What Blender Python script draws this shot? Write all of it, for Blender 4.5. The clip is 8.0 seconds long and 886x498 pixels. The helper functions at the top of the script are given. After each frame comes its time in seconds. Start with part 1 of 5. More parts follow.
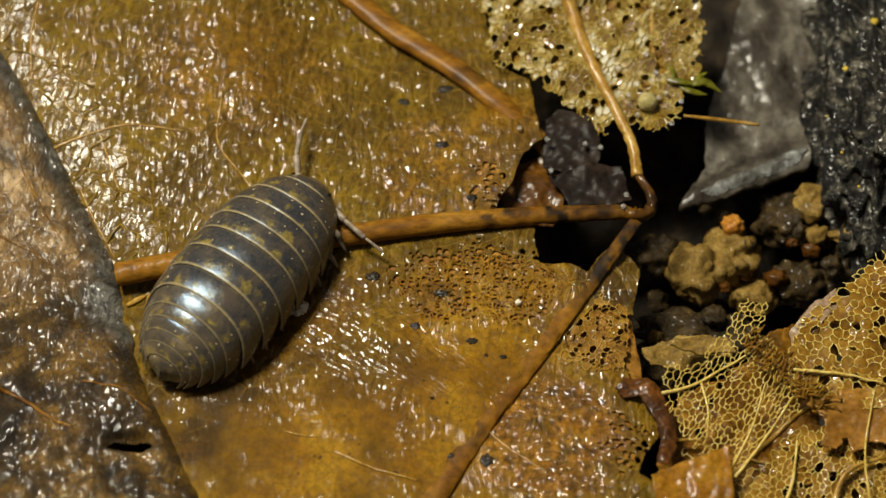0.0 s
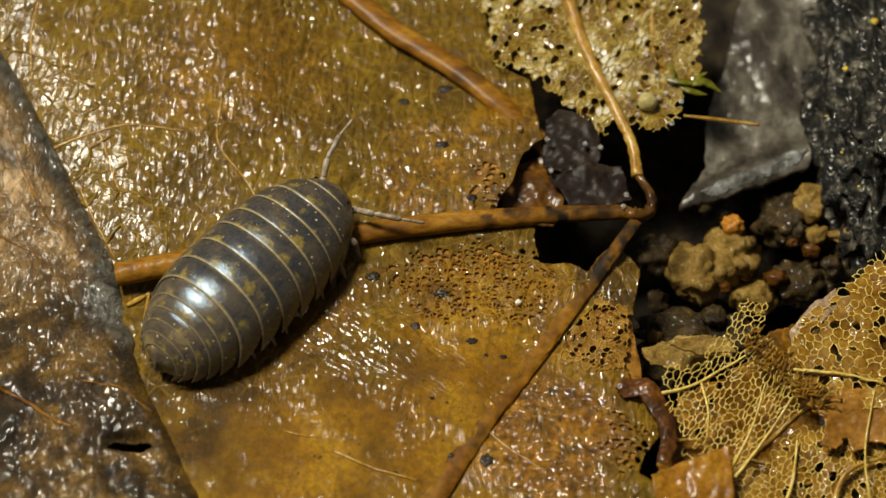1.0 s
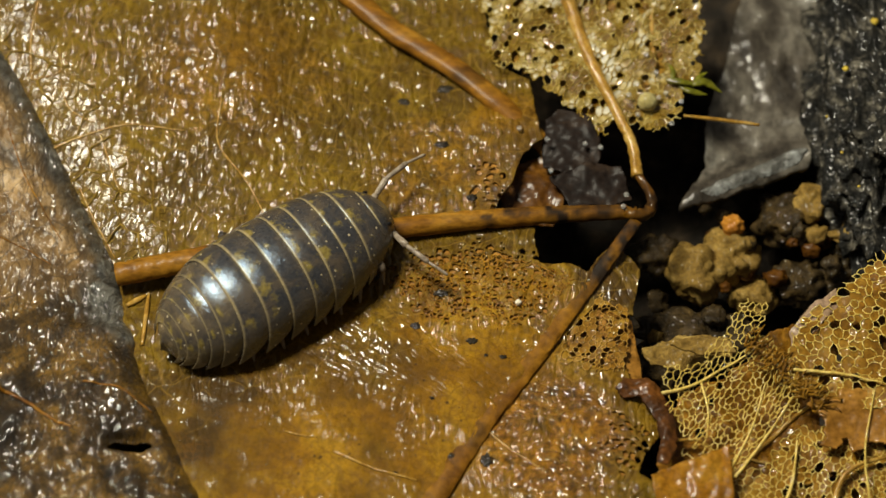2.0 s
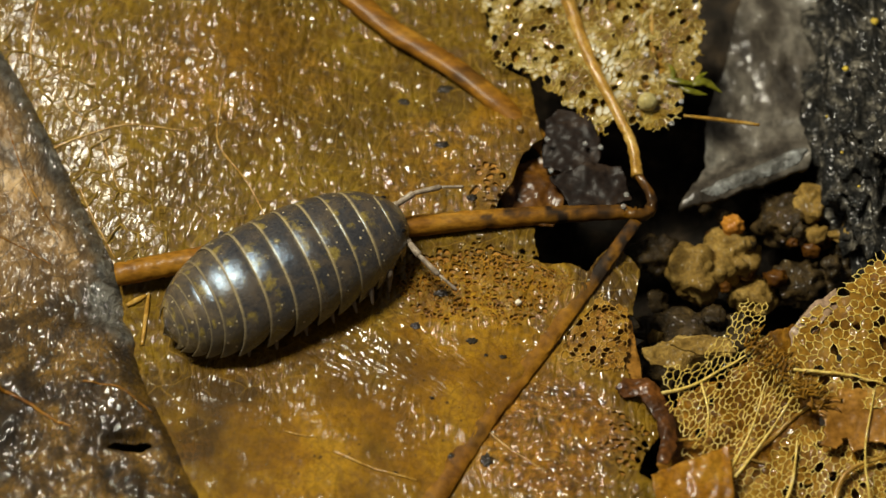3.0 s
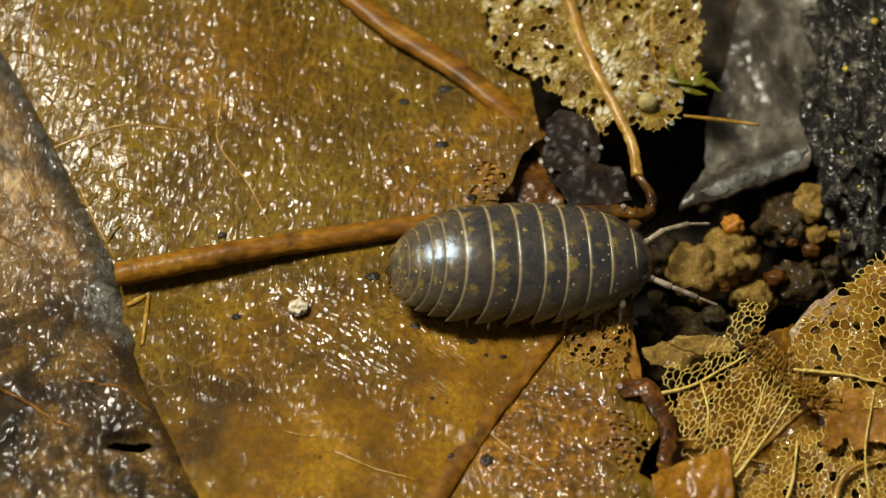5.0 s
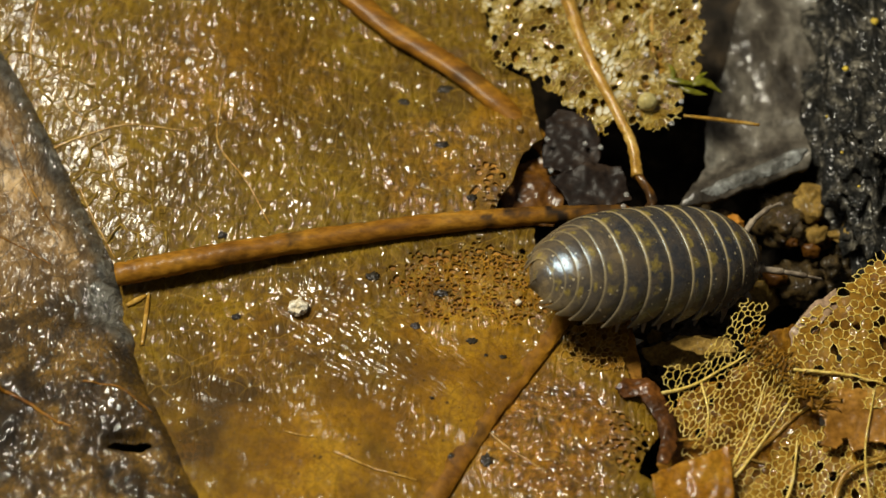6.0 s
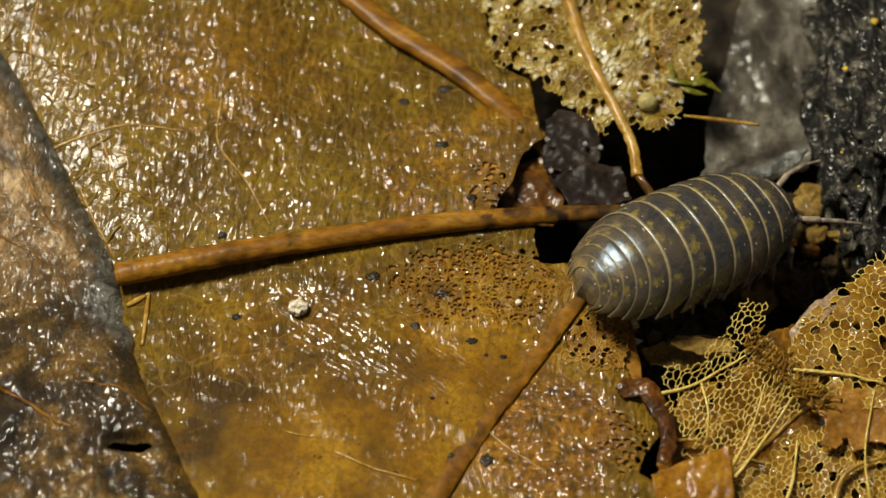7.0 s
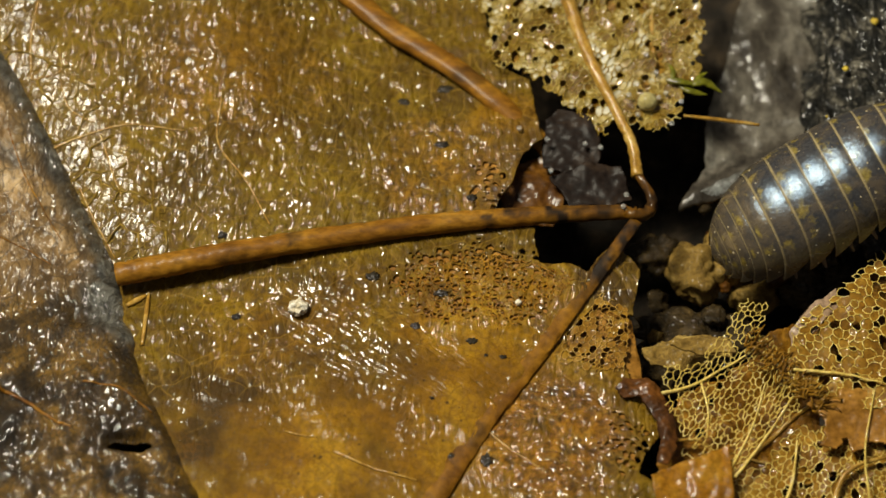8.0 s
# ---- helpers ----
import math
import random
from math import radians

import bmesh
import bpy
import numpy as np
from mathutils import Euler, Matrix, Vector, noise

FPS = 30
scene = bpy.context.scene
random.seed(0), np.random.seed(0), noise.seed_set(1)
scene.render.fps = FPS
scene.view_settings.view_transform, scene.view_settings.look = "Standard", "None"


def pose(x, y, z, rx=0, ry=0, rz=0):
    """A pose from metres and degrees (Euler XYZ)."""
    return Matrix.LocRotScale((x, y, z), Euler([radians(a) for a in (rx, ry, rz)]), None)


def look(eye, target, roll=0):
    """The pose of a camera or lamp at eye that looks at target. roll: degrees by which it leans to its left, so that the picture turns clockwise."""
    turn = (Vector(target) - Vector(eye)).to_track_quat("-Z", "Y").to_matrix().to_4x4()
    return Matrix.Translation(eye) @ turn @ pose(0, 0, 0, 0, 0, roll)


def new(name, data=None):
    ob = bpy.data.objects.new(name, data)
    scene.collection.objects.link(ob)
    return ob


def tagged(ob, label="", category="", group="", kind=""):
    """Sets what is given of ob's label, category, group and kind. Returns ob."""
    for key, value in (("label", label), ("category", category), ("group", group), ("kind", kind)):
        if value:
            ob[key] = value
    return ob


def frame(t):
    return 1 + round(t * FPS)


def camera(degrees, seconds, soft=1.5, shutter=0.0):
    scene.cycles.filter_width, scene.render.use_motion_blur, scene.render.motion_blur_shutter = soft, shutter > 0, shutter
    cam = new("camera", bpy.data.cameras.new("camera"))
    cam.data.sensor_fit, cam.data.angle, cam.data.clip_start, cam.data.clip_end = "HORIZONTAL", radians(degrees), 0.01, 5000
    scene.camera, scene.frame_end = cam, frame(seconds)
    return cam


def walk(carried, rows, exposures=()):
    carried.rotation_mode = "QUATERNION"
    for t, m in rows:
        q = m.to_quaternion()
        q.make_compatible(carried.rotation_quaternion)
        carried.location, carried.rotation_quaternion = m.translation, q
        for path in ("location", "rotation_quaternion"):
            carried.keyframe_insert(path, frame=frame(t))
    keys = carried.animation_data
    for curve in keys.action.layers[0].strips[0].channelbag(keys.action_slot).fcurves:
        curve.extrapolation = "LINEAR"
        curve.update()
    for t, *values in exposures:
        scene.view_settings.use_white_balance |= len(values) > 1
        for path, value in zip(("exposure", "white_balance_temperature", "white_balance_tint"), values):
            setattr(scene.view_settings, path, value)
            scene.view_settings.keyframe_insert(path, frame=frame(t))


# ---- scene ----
from mathutils.geometry import delaunay_2d_cdt

# ---- camera: a macro lens on a stand, looking down at the litter ----
cam = camera(19.766, 8.0)
EYE = (0, -0.07353, 0.11322)
cam.data.dof.use_dof = True
cam.data.dof.focus_distance = 0.1335
cam.data.dof.aperture_fstop = 44
walk(cam, [(0.0, look(EYE, (0, 0, 0))), (8.0, look(EYE, (0, 0, 0)))])

# ---- light: dim night air and one film lamp above and beside the lens ----
world = bpy.data.worlds.new("world")
scene.world = world
world.use_nodes = True
world.node_tree.nodes["Background"].inputs[0].default_value = (0.70, 0.66, 0.58, 1)
world.node_tree.nodes["Background"].inputs[1].default_value = 0.14
lamp_data = bpy.data.lights.new("film_lamp", "AREA")
lamp_data.shape, lamp_data.size, lamp_data.energy = "DISK", 0.066, 0.93
lamp_data.color = (1.0, 0.935, 0.74)
lamp = new("film_lamp", lamp_data)
lamp.matrix_world = look((-0.088, 0.052, 0.215), (0, 0, 0))
scene.view_settings.exposure = 0.0

MM = 0.001


# ---- number fields ----
def hash2(ix, iy, seed):
    ix, iy = ix.astype(np.int64), iy.astype(np.int64)
    h = (ix * 374761393 + iy * 668265263 + seed * 2147483647 + 1013904223) & 0xFFFFFFFF
    h = ((h ^ (h >> 13)) * 1274126177) & 0xFFFFFFFF
    h = ((h ^ (h >> 16)) * 2246822519) & 0xFFFFFFFF
    return ((h ^ (h >> 13)) & 0xFFFFFF) / float(0x1000000)


def vnoise(x, y, seed=0):
    ix, iy = np.floor(x), np.floor(y)
    u, v = x - ix, y - iy
    u, v = u * u * (3 - 2 * u), v * v * (3 - 2 * v)
    a, b = hash2(ix, iy, seed), hash2(ix + 1, iy, seed)
    c, d = hash2(ix, iy + 1, seed), hash2(ix + 1, iy + 1, seed)
    return (a * (1 - u) + b * u) * (1 - v) + (c * (1 - u) + d * u) * v


def fbm(x, y, octaves=4, seed=0):
    total, amp, norm = 0.0, 1.0, 0.0
    for i in range(octaves):
        total = total + amp * (vnoise(x, y, seed + i * 17) - 0.5)
        norm += amp
        x, y, amp = x * 2.03 + 5.1, y * 2.03 + 1.7, amp * 0.5
    return total / norm * 2


def cells(x, y, seed=0, jitter=0.85):
    """Distance to the nearest and second nearest seed of a jittered lattice, a number for each cell, and a random tilt of it."""
    ix, iy = np.floor(x), np.floor(y)
    f1 = np.full(x.shape, 9.0)
    f2 = np.full(x.shape, 9.0)
    tag = np.zeros(x.shape)
    tilt = np.zeros(x.shape)
    for i in (-1, 0, 1):
        for j in (-1, 0, 1):
            cx, cy = ix + i, iy + j
            px = cx + 0.5 + jitter * (hash2(cx, cy, seed) - 0.5)
            py = cy + 0.5 + jitter * (hash2(cx, cy, seed + 71) - 0.5)
            d = np.hypot(px - x, py - y)
            near = d < f1
            f2 = np.where(near, f1, np.minimum(f2, d))
            tag = np.where(near, hash2(cx, cy, seed + 5), tag)
            tilt = np.where(near, (hash2(cx, cy, seed + 9) - 0.5) * (x - px) + (hash2(cx, cy, seed + 13) - 0.5) * (y - py), tilt)
            f1 = np.where(near, d, f1)
    return f1, f2, tag, tilt


def blob(x, y, cx, cy, rx, ry, turn=0.0):
    """1 in the middle of an ellipse, falling softly to 0 at its rim."""
    c, s = math.cos(radians(turn)), math.sin(radians(turn))
    u, v = ((x - cx) * c + (y - cy) * s) / rx, ((y - cy) * c - (x - cx) * s) / ry
    return np.clip(1 - (u * u + v * v), 0, 1)


def curve(points, n):
    """Smooth line through a few points."""
    p = np.array(points, float)
    p = np.vstack([2 * p[0] - p[1], p, 2 * p[-1] - p[-2]])
    out = []
    spans = len(p) - 3
    for i in range(n):
        s = i / (n - 1) * spans
        k = min(int(s), spans - 1)
        t = s - k
        a, b, c, d = p[k], p[k + 1], p[k + 2], p[k + 3]
        out.append(0.5 * (2 * b + (c - a) * t + (2 * a - 5 * b + 4 * c - d) * t * t + (3 * b - a - 3 * c + d) * t ** 3))
    return np.array(out)


def rim_distance(x, y, outline):
    """Signed distance to a closed outline, negative inside."""
    p = np.array(outline, float)
    best = np.full(x.shape, 1e9)
    inside = np.zeros(x.shape, bool)
    for a, b in zip(p, np.roll(p, -1, axis=0)):
        e = b - a
        t = np.clip(((x - a[0]) * e[0] + (y - a[1]) * e[1]) / max(e @ e, 1e-12), 0, 1)
        best = np.minimum(best, np.hypot(x - a[0] - t * e[0], y - a[1] - t * e[1]))
        if abs(e[1]) > 1e-12:
            cross = (a[1] > y) != (b[1] > y)
            inside ^= cross & (x < e[0] * (y - a[1]) / e[1] + a[0])
    return np.where(inside, -best, best)


def line_distance(x, y, points):
    p = np.array(points, float)[:, :2]
    best = np.full(x.shape, 1e9)
    for a, b in zip(p[:-1], p[1:]):
        e = b - a
        t = np.clip(((x - a[0]) * e[0] + (y - a[1]) * e[1]) / max(e @ e, 1e-12), 0, 1)
        best = np.minimum(best, np.hypot(x - a[0] - t * e[0], y - a[1] - t * e[1]))
    return best


# ---- meshes, worked out in millimetres ----
def mesh_of(name, verts, faces, material, smooth=True, fields=None, offset=(0, 0, 0)):
    me = bpy.data.meshes.new(name)
    v = (np.asarray(verts, float) - np.array(offset)) * MM
    me.from_pydata(v.tolist(), [], [tuple(int(i) for i in f) for f in faces])
    for key, values in (fields or {}).items():
        me.attributes.new(key, "FLOAT", "POINT").data.foreach_set("value", np.asarray(values, np.float32))
    me.materials.append(material)
    if smooth:
        me.polygons.foreach_set("use_smooth", np.ones(len(me.polygons), bool))
    me.update()
    return me


BASE = {}


def thing(name, at, label, category, group="", kind=""):
    """An Empty at the base of a thing, at a place in millimetres."""
    ob = new(name)
    ob.empty_display_size = 0.002
    ob.location = [c * MM for c in at]
    BASE[ob] = at
    return tagged(ob, label, category, group, kind)


def part(name, shape, material, parent, label="", smooth=True, kind=""):
    verts, faces, *fields = shape
    at = BASE[parent]
    ob = new(name, mesh_of(name, verts, faces, material, smooth, fields[0] if fields else None, at))
    ob.parent = parent
    BASE[ob] = at
    return tagged(ob, label, kind=kind)


def single(name, shape, material, at, label, category, group="", kind="", smooth=True):
    verts, faces, *fields = shape
    ob = new(name, mesh_of(name, verts, faces, material, smooth, fields[0] if fields else None, at))
    ob.location = [c * MM for c in at]
    BASE[ob] = at
    return tagged(ob, label, category, group, kind)


def join(*shapes):
    verts, faces, n, fields = [], [], 0, {}
    for v, f, *extra in shapes:
        verts.append(np.asarray(v, float))
        faces += [tuple(i + n for i in g) for g in f]
        n += len(v)
    return np.vstack(verts), faces


def sheet(outline, step, height, thick, ragged=0.0, rag_size=1.0, holes=None, fields=None, seed=0):
    """A leaf or crust with a top, an underside and a rim, over an outline in plan."""
    p = np.array(outline, float)
    lo, hi = p.min(0) - 3 * step - ragged, p.max(0) + 3 * step + ragged
    xs, ys = np.arange(lo[0], hi[0], step), np.arange(lo[1], hi[1], step)
    x, y = np.meshgrid(xs, ys, indexing="ij")

    def field(a, b):
        f = rim_distance(a, b, p)
        if ragged:
            f = f + ragged * fbm(a / rag_size, b / rag_size, 4, seed + 3)
        if holes is not None:
            f = np.maximum(f, holes(a, b))
        return f

    f = field(x, y)
    ins = f < 0
    keep = ins[:-1, :-1] | ins[1:, :-1] | ins[:-1, 1:] | ins[1:, 1:]
    used = np.zeros(x.shape, bool)
    used[:-1, :-1] |= keep
    used[1:, :-1] |= keep
    used[:-1, 1:] |= keep
    used[1:, 1:] |= keep
    move = used & ~ins
    px, py = x.copy(), y.copy()
    a, b = x[move], y[move]
    e = step * 0.2
    for _ in range(2):
        g = field(a, b)
        gx, gy = (field(a + e, b) - g) / e, (field(a, b + e) - g) / e
        k = np.clip(g / np.maximum(gx * gx + gy * gy, 0.05), 0, step * 0.9)
        a, b = a - k * gx, b - k * gy
    a, b = np.clip(a, x[move] - step * 0.95, x[move] + step * 0.95), np.clip(b, y[move] - step * 0.95, y[move] + step * 0.95)
    px[move], py[move] = a, b
    index = np.full(x.shape, -1)
    index[used] = np.arange(used.sum())
    vx, vy = px[used], py[used]
    z = height(vx, vy)
    n = len(vx)
    i, j = np.nonzero(keep)
    quads = np.stack([index[i, j], index[i + 1, j], index[i + 1, j + 1], index[i, j + 1]], 1)
    edges = {}
    for q in quads.tolist():
        for c in range(4):
            s, t = q[c], q[(c + 1) % 4]
            if (t, s) in edges:
                del edges[(t, s)]
            else:
                edges[(s, t)] = 1
    sides = [(t, s, s + n, t + n) for s, t in edges]
    faces = quads.tolist() + (quads[:, ::-1] + n).tolist() + sides
    verts = np.vstack([np.stack([vx, vy, z], 1), np.stack([vx, vy, z - thick], 1)])
    extra = {}
    for key, fn in (fields or {}).items():
        value = fn(vx, vy)
        extra[key] = np.concatenate([value, value])
    return verts, faces, extra


def tube(points, radii, sides=10, flat=1.0, rough=0.0, seed=0):
    """A stalk or fibre along a line, with closed ends."""
    p = np.array(points, float)
    n = len(p)
    r = np.interp(np.linspace(0, 1, n), np.linspace(0, 1, len(radii)), radii)
    d = np.gradient(p, axis=0)
    d /= np.linalg.norm(d, axis=1)[:, None] + 1e-12
    up = np.array([0, 0, 1.0])
    side = np.cross(d, up)
    lens = np.linalg.norm(side, axis=1)[:, None]
    side = np.where(lens > 1e-3, side / np.maximum(lens, 1e-9), np.array([1.0, 0, 0]))
    top = np.cross(side, d)
    verts, faces = [], []
    for k in range(n):
        for s in range(sides):
            a = 2 * math.pi * s / sides
            q = r[k]
            if rough:
                q *= 1 + rough * noise.noise(Vector((k * 0.35, 2.2 * math.cos(a) + seed, 2.2 * math.sin(a))))
            verts.append(p[k] + q * (side[k] * math.cos(a) + top[k] * math.sin(a) * flat))
    for k in range(n - 1):
        for s in range(sides):
            t = (s + 1) % sides
            faces.append((k * sides + s, k * sides + t, (k + 1) * sides + t, (k + 1) * sides + s))
    verts += [p[0], p[-1]]
    a, b = n * sides, n * sides + 1
    for s in range(sides):
        t = (s + 1) % sides
        faces.append((a, t, s))
        faces.append((b, (n - 1) * sides + s, (n - 1) * sides + t))
    return np.array(verts), faces


def lump(centre, radii, detail=4, rough=0.3, size=1.0, seed=0, sharp=0.0):
    """A crumb, grain or stone with an uneven skin."""
    bm = bmesh.new()
    bmesh.ops.create_icosphere(bm, subdivisions=detail, radius=1)
    verts = []
    for v in bm.verts:
        q = v.co * size + Vector((seed * 7.3, seed * 3.1, seed * 1.7))
        k = 1 + rough * noise.fractal(q * 1.3, 0.9, 2.1, 6)
        if sharp:
            k += sharp * (noise.cell(q * 2.2) - 0.5) + sharp * abs(noise.noise(q * 4.0))
        verts.append((centre[0] + v.co.x * radii[0] * k, centre[1] + v.co.y * radii[1] * k, centre[2] + v.co.z * radii[2] * k))
    bm.verts.index_update()
    faces = [tuple(v.index for v in f.verts) for f in bm.faces]
    bm.free()
    return np.array(verts), faces


def network(outline, cell, height, radius, seed=0, stretch=1.0, turn=0.0, gaps=0.0, fill=0.0, sides=5, ragged=0.0):
    """The vein net of a rotted leaf: fine tubes along the borders of uneven cells, and skin left in some of them."""
    rng = random.Random(seed)
    p = np.array(outline, float)
    c, s = math.cos(radians(turn)), math.sin(radians(turn))
    rot = np.array([[c, s], [-s, c]])
    q = p @ rot.T / np.array([stretch, 1.0])
    lo, hi = q.min(0) - 2 * cell, q.max(0) + 2 * cell
    seeds = []
    j = 0
    yy = lo[1]
    while yy < hi[1]:
        xx = lo[0] + (j % 2) * cell * 0.5
        while xx < hi[0]:
            seeds.append((xx + rng.uniform(-0.52, 0.52) * cell, yy + rng.uniform(-0.52, 0.52) * cell))
            xx += cell
        yy += cell * 0.87
        j += 1
    pts, _, tris, *_ = delaunay_2d_cdt([Vector(a) for a in seeds], [], [], 0, 1e-5)
    corner = np.array([np.mean([pts[i] for i in t], axis=0) for t in tris]) * np.array([stretch, 1.0]) @ rot
    f = rim_distance(corner[:, 0], corner[:, 1], p)
    if ragged:
        f = f + ragged * fbm(corner[:, 0] / 1.2, corner[:, 1] / 1.2, 3, seed)
    z = height(corner[:, 0], corner[:, 1])
    owner, links, ring = {}, [], {}
    for k, t in enumerate(tris):
        for a in range(3):
            ring.setdefault(t[a], []).append(k)
            e = (min(t[a], t[(a + 1) % 3]), max(t[a], t[(a + 1) % 3]))
            if e in owner:
                links.append((owner[e], k))
            else:
                owner[e] = k
    shapes = []
    for a, b in links:
        if f[a] > 0 or f[b] > 0 or rng.random() < gaps:
            continue
        u, v = np.array([*corner[a], z[a]]), np.array([*corner[b], z[b]])
        m = (u + v) / 2 + np.array([rng.uniform(-1, 1), rng.uniform(-1, 1), rng.uniform(-1, 1)]) * cell * 0.06
        r = radius * rng.uniform(0.75, 1.3)
        shapes.append(tube([u, m, v], [r * 1.25, r * 0.85, r * 1.25], sides))
    net = join(*shapes)
    skins = []
    for k, ks in ring.items():
        if len(ks) < 4 or max(f[i] for i in ks) > 0:
            continue
        if rng.random() > (fill(corner[ks].mean(0)) if callable(fill) else fill):
            continue
        mid = corner[ks].mean(0)
        ks = sorted(ks, key=lambda i: math.atan2(corner[i][1] - mid[1], corner[i][0] - mid[0]))
        top = [(*corner[i], z[i] - radius * 0.2) for i in ks]
        low = [(a[0], a[1], a[2] - radius * 0.7) for a in top]
        n = len(ks)
        zm = np.mean([a[2] for a in top]) - radius * rng.uniform(-0.1, 0.7)
        verts = top + low + [(*mid, zm), (*mid, zm - radius * 0.7)]
        faces = []
        for i in range(n):
            t = (i + 1) % n
            faces += [(i, t, 2 * n), (n + t, n + i, 2 * n + 1)]
        skins.append((np.array(verts), faces))
    return net, join(*skins) if skins else None


# ---- materials ----
def put(nt, kind, **ins):
    n = nt.nodes.new(kind)
    for key, value in ins.items():
        slot = n.inputs[int(key[1:])] if key[0] == "i" and key[1:].isdigit() else n.inputs[key.replace("_", " ")]
        if isinstance(value, bpy.types.NodeSocket):
            nt.links.new(value, slot)
        else:
            slot.default_value = value
    return n


def coords(nt, sx=1.0, sy=1.0, sz=1.0):
    """Places on the thing, in millimetres times a stretch."""
    tc = nt.nodes.new("ShaderNodeTexCoord")
    n = put(nt, "ShaderNodeVectorMath", i0=tc.outputs["Object"], i1=(1000 * sx, 1000 * sy, 1000 * sz))
    n.operation = "MULTIPLY"
    return n.outputs[0]


def grain(nt, vec, scale, detail=4.0, rough=0.55, twist=0.0):
    return put(nt, "ShaderNodeTexNoise", Vector=vec, Scale=scale, Detail=detail, Roughness=rough, Distortion=twist).outputs["Fac"]


def pores(nt, vec, scale, edge=False, chance=1.0):
    n = put(nt, "ShaderNodeTexVoronoi", Vector=vec, Scale=scale, Randomness=chance)
    n.feature = "DISTANCE_TO_EDGE" if edge else "F1"
    return n.outputs["Distance"]


def ramp(nt, fac, *stops):
    n = put(nt, "ShaderNodeValToRGB", Fac=fac)
    while len(n.color_ramp.elements) < len(stops):
        n.color_ramp.elements.new(0.5)
    for e, (at, c) in zip(n.color_ramp.elements, stops):
        e.position = at
        e.color = (c, c, c, 1) if isinstance(c, (int, float)) else (*c, 1)
    return n.outputs["Color"]


def blend(nt, fac, a, b, how="MIX"):
    n = nt.nodes.new("ShaderNodeMix")
    n.data_type, n.blend_type = "RGBA", how
    for k, value in ((0, fac), (6, a), (7, b)):
        if isinstance(value, bpy.types.NodeSocket):
            nt.links.new(value, n.inputs[k])
        else:
            n.inputs[k].default_value = (*value, 1) if isinstance(value, tuple) else value
    return n.outputs[2]


def math_node(nt, how, a, b=0.0):
    n = nt.nodes.new("ShaderNodeMath")
    n.operation = how
    for k, value in ((0, a), (1, b)):
        if isinstance(value, bpy.types.NodeSocket):
            nt.links.new(value, n.inputs[k])
        else:
            n.inputs[k].default_value = value
    return n.outputs[0]


def relief(nt, height, depth, normal=None, strength=1.0):
    """Bump of that depth in millimetres."""
    n = put(nt, "ShaderNodeBump", Height=height, Strength=strength, Distance=depth * MM)
    if normal is not None:
        nt.links.new(normal, n.inputs["Normal"])
    return n.outputs["Normal"]


def field(nt, name):
    n = nt.nodes.new("ShaderNodeAttribute")
    n.attribute_name = name
    return n.outputs["Fac"]


def surface(name):
    mat = bpy.data.materials.new(name)
    mat.use_nodes = True
    nt = mat.node_tree
    return mat, nt, nt.nodes["Principled BSDF"]


def finish(nt, bsdf, colour, rough, normal=None, coat=0.0, coat_rough=0.05, coat_normal=None, metal=0.0):
    for key, value in (("Base Color", colour), ("Roughness", rough), ("Normal", normal), ("Coat Weight", coat), ("Coat Roughness", coat_rough), ("Coat Normal", coat_normal), ("Metallic", metal)):
        if value is None:
            continue
        if isinstance(value, bpy.types.NodeSocket):
            nt.links.new(value, bsdf.inputs[key])
        else:
            bsdf.inputs[key].default_value = (*value, 1) if isinstance(value, tuple) else value
    bsdf.inputs["Coat IOR"].default_value = 1.4


def domes(nt, vec, scale, soft=0.0):
    """Small wet pillows, highest in their middles; soft joins them without creases."""
    n = put(nt, "ShaderNodeTexVoronoi", Vector=vec, Scale=scale, Randomness=0.95)
    if soft:
        n.feature = "SMOOTH_F1"
        n.inputs["Smoothness"].default_value = soft
    d = n.outputs["Distance"]
    return math_node(nt, "SUBTRACT", 0.5, math_node(nt, "MULTIPLY", d, d))


def stretched(nt, vec, sx, sy, turn=0.0):
    """Places turned and stretched in plan, for patterns that run one way."""
    m = put(nt, "ShaderNodeMapping", Vector=vec, Rotation=(0, 0, radians(turn)))
    return put(nt, "ShaderNodeMapping", Vector=m.outputs[0], Scale=(sx, sy, 0.0)).outputs[0]


def times(nt, *values):
    out = values[0]
    for value in values[1:]:
        out = math_node(nt, "MULTIPLY", out, value)
    return out


def rest(nt, value, share=1.0):
    """What a field leaves over: 1 minus a share of it."""
    return math_node(nt, "SUBTRACT", 1.0, math_node(nt, "MULTIPLY", value, share))


def warped(nt, vec, scale, amount):
    n = put(nt, "ShaderNodeTexNoise", Vector=vec, Scale=scale, Detail=2.0)
    m = put(nt, "ShaderNodeVectorMath", i0=n.outputs["Color"], i1=(amount, amount, 0.0))
    m.operation = "MULTIPLY"
    s = put(nt, "ShaderNodeVectorMath", i0=vec, i1=m.outputs[0])
    s.operation = "ADD"
    return s.outputs[0]


